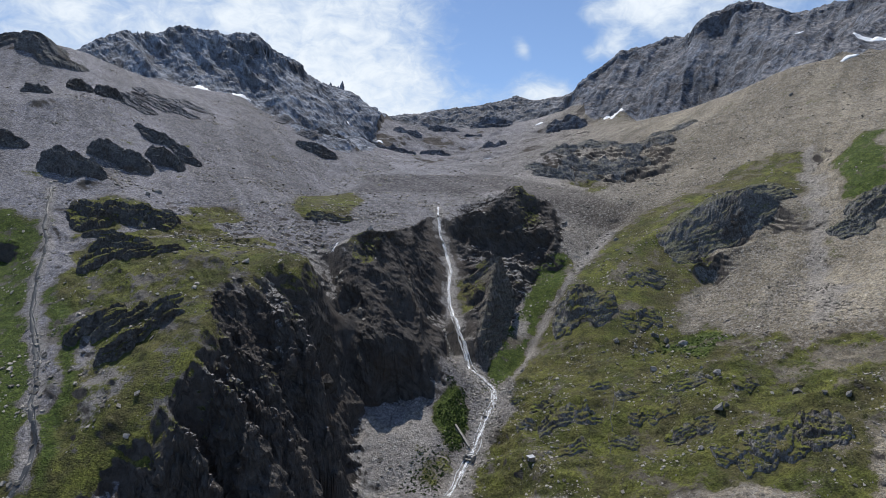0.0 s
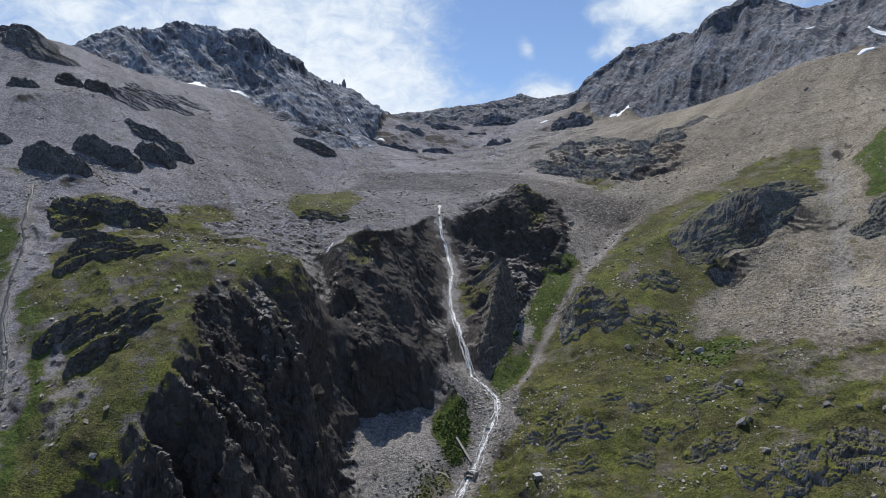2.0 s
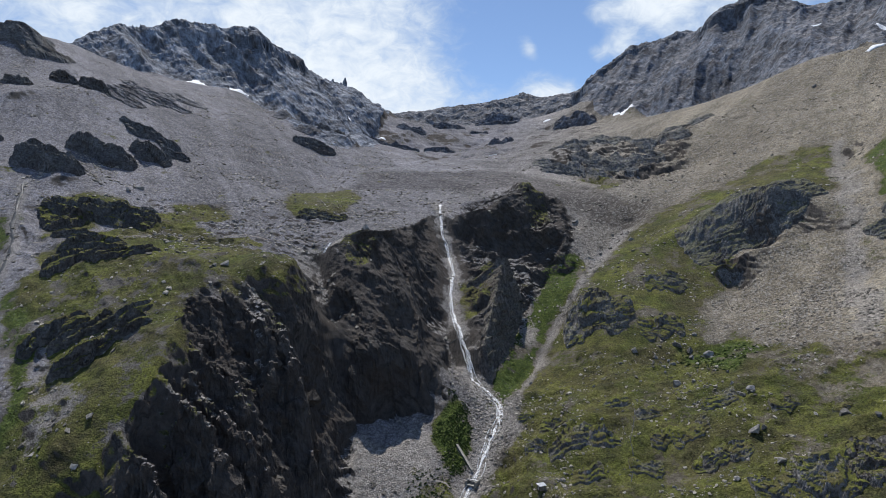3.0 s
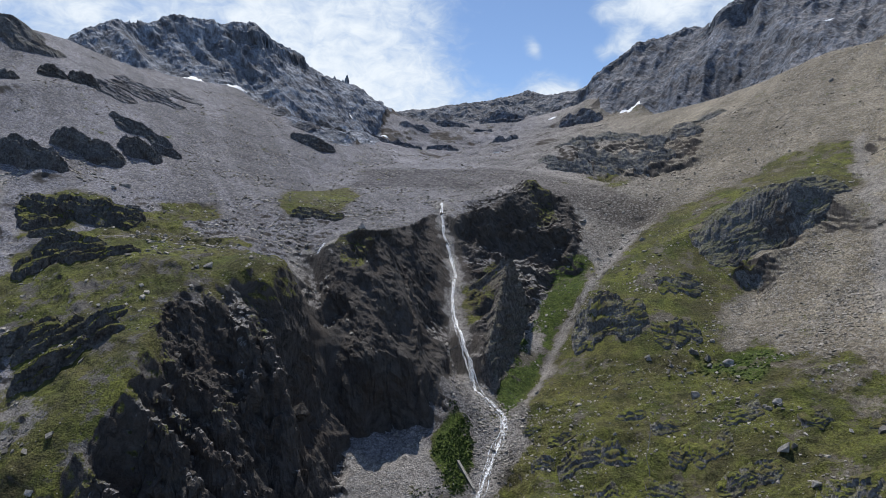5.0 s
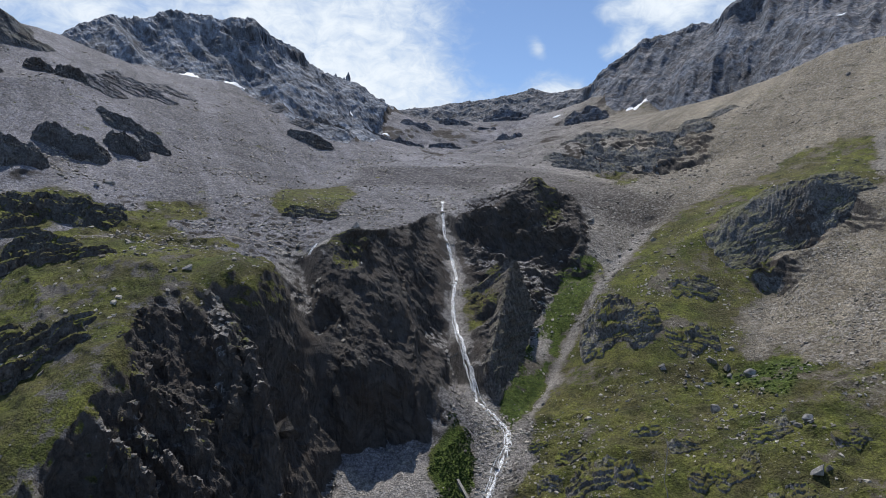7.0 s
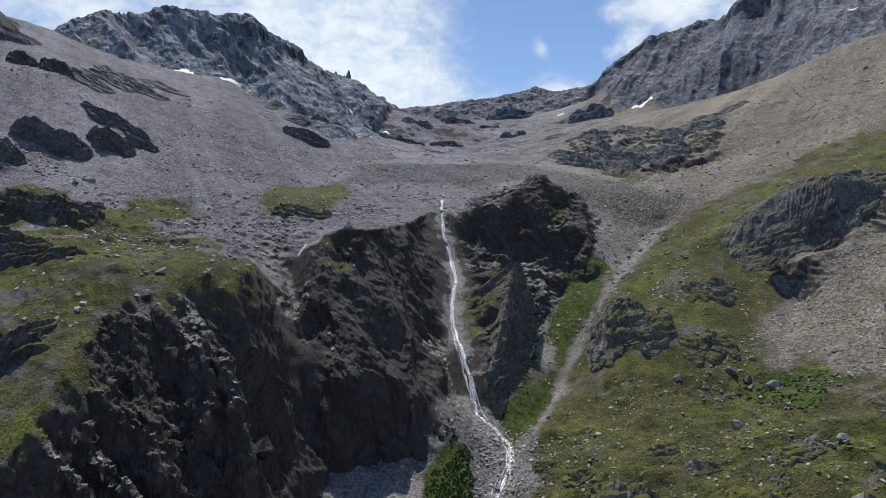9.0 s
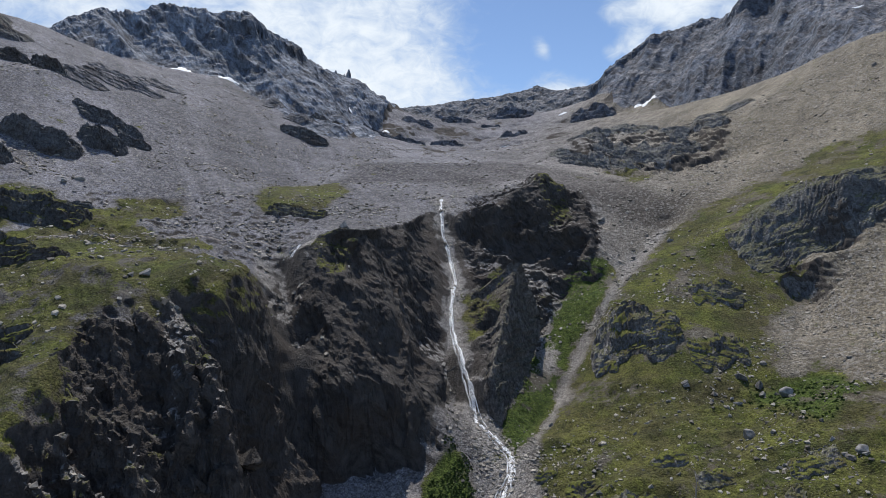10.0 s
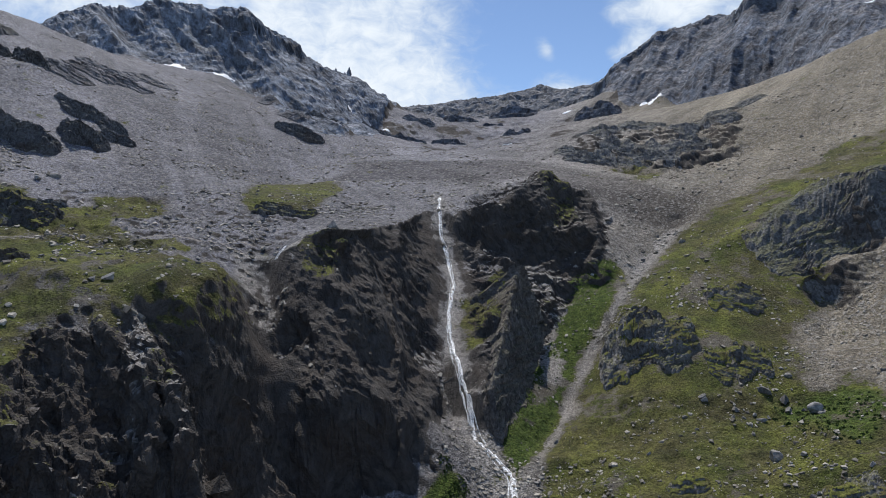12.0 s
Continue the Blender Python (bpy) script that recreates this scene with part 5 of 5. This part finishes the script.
x, y, z, nrm, rng = scattered(420, (20, 200, 290, 470), 5, lambda x, y, z, n, f: 0.6 * (n[:, 2] > 0.6) * (fractal(x, y, z, 30.0, 2, 103) > 0.05) * (x > (y - 290) * -0.1 + 20))
for k in range(len(x)):
    boulder(float(x[k]), float(y[k]), float(1.2 + 2.0 * rng.uniform() ** 2), 120 + k, "grey angular stone in the grass", "stones on the grass slope")
x, y, z, nrm, rng = scattered(300, (-270, -130, 380, 530), 6, lambda x, y, z, n, f: 0.35 * (n[:, 2] > 0.65) * (1 - 0.9 * f(MASKS["grass"])))
for k in range(len(x)):
    boulder(float(x[k]), float(y[k]), float(1.2 + 2.2 * rng.uniform() ** 2), 320 + k, "grey angular stone on the rocky bench", "stones on the bench")


def rubble(label, count, area, seed, least, most, rare=5):
    x, y, z, nrm, rng = scattered(count, area, seed, stony)
    n = len(x)
    size = least + (most - least) * rng.uniform(0, 1, n) ** rare
    corner = np.array([(a, b, c) for a in (-1, 1) for b in (-1, 1) for c in (-1, 1)], float) * (0.5, 0.42, 0.25)
    co = corner[None] * rng.uniform(0.25, 1.3, (n, 8, 3)) * size[:, None, None]
    t = rng.uniform(0, 6.283, n)
    c, s_ = np.cos(t)[:, None], np.sin(t)[:, None]
    co = np.stack([co[..., 0] * c - co[..., 1] * s_, co[..., 0] * s_ + co[..., 1] * c, co[..., 2]], -1)
    e1 = np.stack([nrm[:, 2], 0 * x, -nrm[:, 0]], -1)
    e1 /= np.linalg.norm(e1, axis=1, keepdims=True) + 1e-9
    e2 = np.cross(nrm, e1)
    co = co[..., :1] * e1[:, None] + co[..., 1:2] * e2[:, None] + co[..., 2:] * nrm[:, None]
    co += np.stack([x, y, z], -1)[:, None] + nrm[:, None] * (size * 0.1)[:, None, None]
    quad = np.array([(0, 1, 3, 2), (4, 6, 7, 5), (0, 4, 5, 1), (2, 3, 7, 6), (0, 2, 6, 4), (1, 5, 7, 3)])
    faces = (np.arange(n)[:, None, None] * 8 + quad[None]).reshape(-1, 4)
    tagged(new("rubble", raw_mesh("rubble", co.reshape(-1, 3), faces, M_RUBBLE, False)), label, "rubble", kind="stuff")


rubble("grey loose stones strewn over the grass slope", 70000, (-20, 220, 260, 520), 11, 0.3, 1.8, 5)
rubble("grey loose stones on the rocky bench", 42000, (-340, -90, 230, 560), 12, 0.35, 2.6, 6)
rubble("grey loose stones in the stream fan", 14000, (-95, 60, 320, 560), 13, 0.3, 1.7)
rubble("grey stones in the gravel chute and on the bench", 20000, (-280, 110, 400, 640), 17, 0.4, 2.6, 6)
rubble("brown loose stones at the foot of the scree", 22000, (110, 330, 330, 580), 16, 0.2, 1.3, 7)
rubble("brown loose stones on the high scree", 34000, (80, 480, 500, 900), 14, 0.35, 2.6, 8)
rubble("grey loose stones on the far scree", 34000, (-480, 80, 540, 950), 15, 0.35, 2.6, 8)


# ---- plants ----
def tufts(count, area, seed):
    def grassy(x, y, z, nrm, lerp):
        return np.clip(lerp(MASKS["grass"]) - 0.25, 0, 1) * (nrm[:, 2] > 0.6) * np.clip(0.7 + fractal(x, y, z, 12.0, 3, 111), 0, 1)
    x, y, z, nrm, rng = scattered(count, area, seed, grassy)
    n = len(x)
    size = rng.uniform(0.25, 0.6, n)
    a = rng.uniform(0, 6.283, (n, 3))
    co = np.zeros((n, 3, 3, 3))
    co[:, :, 0, 0], co[:, :, 0, 1] = np.cos(a) * 0.5, np.sin(a) * 0.5
    co[:, :, 1, 0], co[:, :, 1, 1] = -co[:, :, 0, 0], -co[:, :, 0, 1]
    co[:, :, 2, 0], co[:, :, 2, 1], co[:, :, 2, 2] = rng.uniform(-0.4, 0.4, (n, 3)), rng.uniform(-0.4, 0.4, (n, 3)), rng.uniform(0.25, 0.5, (n, 3))
    co = co * size[:, None, None, None] + np.stack([x, y, z - 0.05], -1)[:, None, None]
    tagged(new("grass", raw_mesh("grass", co.reshape(-1, 3), np.arange(n * 9).reshape(-1, 3), M_TUFT, False)), "short olive alpine grass tufts", "grass", kind="stuff")


tufts(90000, (-20, 230, 255, 560), 21)
tufts(70000, (-340, -110, 230, 500), 22)


def shrubs(label, poly, count, seed, tall):
    rng = np.random.default_rng(seed)
    xs, ys = [p[0] for p in poly], [p[1] for p in poly]
    x, y = rng.uniform(min(xs), max(xs), count), rng.uniform(min(ys), max(ys), count)
    ragged = fractal(x, y, 0 * x, 9.0, 3, 121)
    keep = inside(poly, x + 5 * ragged, y + 4 * fractal(x, y, 0 * x, 7.0, 2, 122)) & (ragged > -0.28)
    x, y = x[keep], y[keep]
    z, nrm, _ = ground_at(x, y)
    n, leaves = len(x), 60
    r = rng.uniform(0.4, 1.0, n) * tall
    d = rng.normal(0, 1, (n, leaves, 3))
    d /= np.linalg.norm(d, axis=-1, keepdims=True)
    d[..., 2] = np.abs(d[..., 2]) * 0.75
    mid = d * (r[:, None] * rng.uniform(0.55, 1.05, (n, leaves)))[..., None] + np.stack([x, y, z], -1)[:, None]
    u = rng.normal(0, 1, (n, leaves, 3))
    v = rng.normal(0, 1, (n, leaves, 3))
    s = 0.17 * tall
    co = np.stack([mid - u * s, mid - v * s, mid + u * s, mid + v * s], 2)
    tagged(new("shrubs", raw_mesh("shrubs", co.reshape(-1, 3), np.arange(n * leaves * 4).reshape(-1, 4), M_LEAF, False)), label, "shrubs", kind="stuff")


shrubs("dense dark green dwarf shrubs beside the stream", COVER["shrubs"], 1500, 31, 0.6)
shrubs("low green herbs between rock and gravel chute", COVER["band_green"], 380, 32, 0.7)
shrubs("scattered low shrubs on the gravel fan", COVER["fan_green"], 320, 33, 0.7)
shrubs("low bright green shrubs at the scree foot", COVER["right_bright"], 260, 34, 0.8)


# ---- water intake, hut and trail ----
def part(name, bm, material, parent, label=""):
    me = bpy.data.meshes.new(name)
    bmesh.ops.recalc_face_normals(bm, faces=bm.faces)
    bm.to_mesh(me)
    bm.free()
    me.materials.append(material)
    ob = new(name, me)
    ob.parent = parent
    return tagged(ob, label)


def block(size, at, turn=0.0, bevel=0.06, tilt=0.0):
    bm = bmesh.new()
    bmesh.ops.create_cube(bm, size=1.0)
    bmesh.ops.scale(bm, vec=size, verts=bm.verts)
    bmesh.ops.bevel(bm, geom=bm.edges[:], offset=bevel, segments=2, affect="EDGES")
    bmesh.ops.transform(bm, matrix=pose(*at, tilt, 0, turn), verts=bm.verts)
    return bm


def height(x, y):
    return float(ground_at(x, y)[0][0])


def intake():
    a, b = Vector((-27, 380, height(-27, 380))), Vector((-17, 364, height(-17, 364)))
    root = tagged(new("wing_wall"), "pale concrete wing wall beside the stream", "wall")
    root.location = (a + b) / 2
    d = b - a
    turn = math.degrees(math.atan2(d.y, d.x))
    fall = math.atan2(d.z, math.hypot(d.x, d.y))
    for name, size, lift in (("wall_body", (d.length * 0.85, 0.9, 2.0), 0.2), ("coping", (d.length * 0.85 + 0.3, 1.3, 0.25), 1.32)):
        bm = bmesh.new()
        bmesh.ops.create_cube(bm, size=1.0)
        bmesh.ops.scale(bm, vec=size, verts=bm.verts)
        bmesh.ops.bevel(bm, geom=bm.edges[:], offset=0.05, segments=2, affect="EDGES")
        bmesh.ops.transform(bm, matrix=pose(0, 0, lift) @ Matrix.Rotation(radians(turn), 4, "Z") @ Matrix.Rotation(-fall, 4, "Y"), verts=bm.verts)
        part(name, bm, M_CONCRETE, root)
    g = tagged(new("water_intake"), "concrete stream intake with steel gate frames", "water intake")
    z = height(-16, 360)
    g.location = (-16, 360, z)
    run = math.degrees(math.atan2(-9, -4))
    c, s_ = math.cos(radians(run)), math.sin(radians(run))
    for side in (-1, 1):
        part("side_wall", block((11.0, 0.6, 2.4), (-s_ * side * 2.6, c * side * 2.6, 0.3), run), M_CONCRETE, g)
    part("apron", block((10.0, 4.6, 0.5), (0, 0, -0.4), run), M_CONCRETE, g)
    for k in (-3.0, 0.0, 3.0):
        part("gate_frame", block((0.35, 5.6, 0.35), (c * k, s_ * k, 1.7), run, 0.04), M_METAL, g)
    part("screen", block((2.4, 4.4, 0.12), (c * 1.5, s_ * 1.5, 1.2), run, 0.03), M_METAL, g)
    part("crossbar", block((0.7, 6.4, 0.5), (-c * 5.6, -s_ * 5.6, 1.2), run, 0.05), M_CONCRETE, g)


intake()


def hut(x, y):
    root = tagged(new("equipment_hut"), "small pale metal hut on a grassy step", "hut")
    root.location = (x, y, height(x, y))
    part("body", block((3.2, 2.6, 2.2), (0, 0, 0.9), 30), M_WOOD, root)
    part("roof", block((3.8, 3.2, 0.18), (0, 0, 2.15), 30, 0.04, 8), M_METAL, root, "bright sheet-metal roof")
    part("door", block((0.08, 0.9, 1.7), (-0.86 - 0.55, -1.45 + 0.35, 0.9), 30, 0.02), M_METAL, root)


hut(15, 330)


def trail(label, path, width, seed):
    co, faces = ribbon(path, 0.0, width, seed, 1.0, 0.14, 1.5)
    tagged(new("footpath", raw_mesh("footpath", co, faces, M_TRAIL)), label, "path", kind="structure")


trail("narrow trodden path across the rocky bench", [(-283, 405), (-262, 412), (-238, 420), (-214, 432), (-195, 446), (-175, 452), (-152, 456), (-132, 462)], 1.1, 3)
trail("thin path across the gravel fan", [(-52, 356), (-42, 360), (-30, 357), (-24, 352)], 1.0, 5)
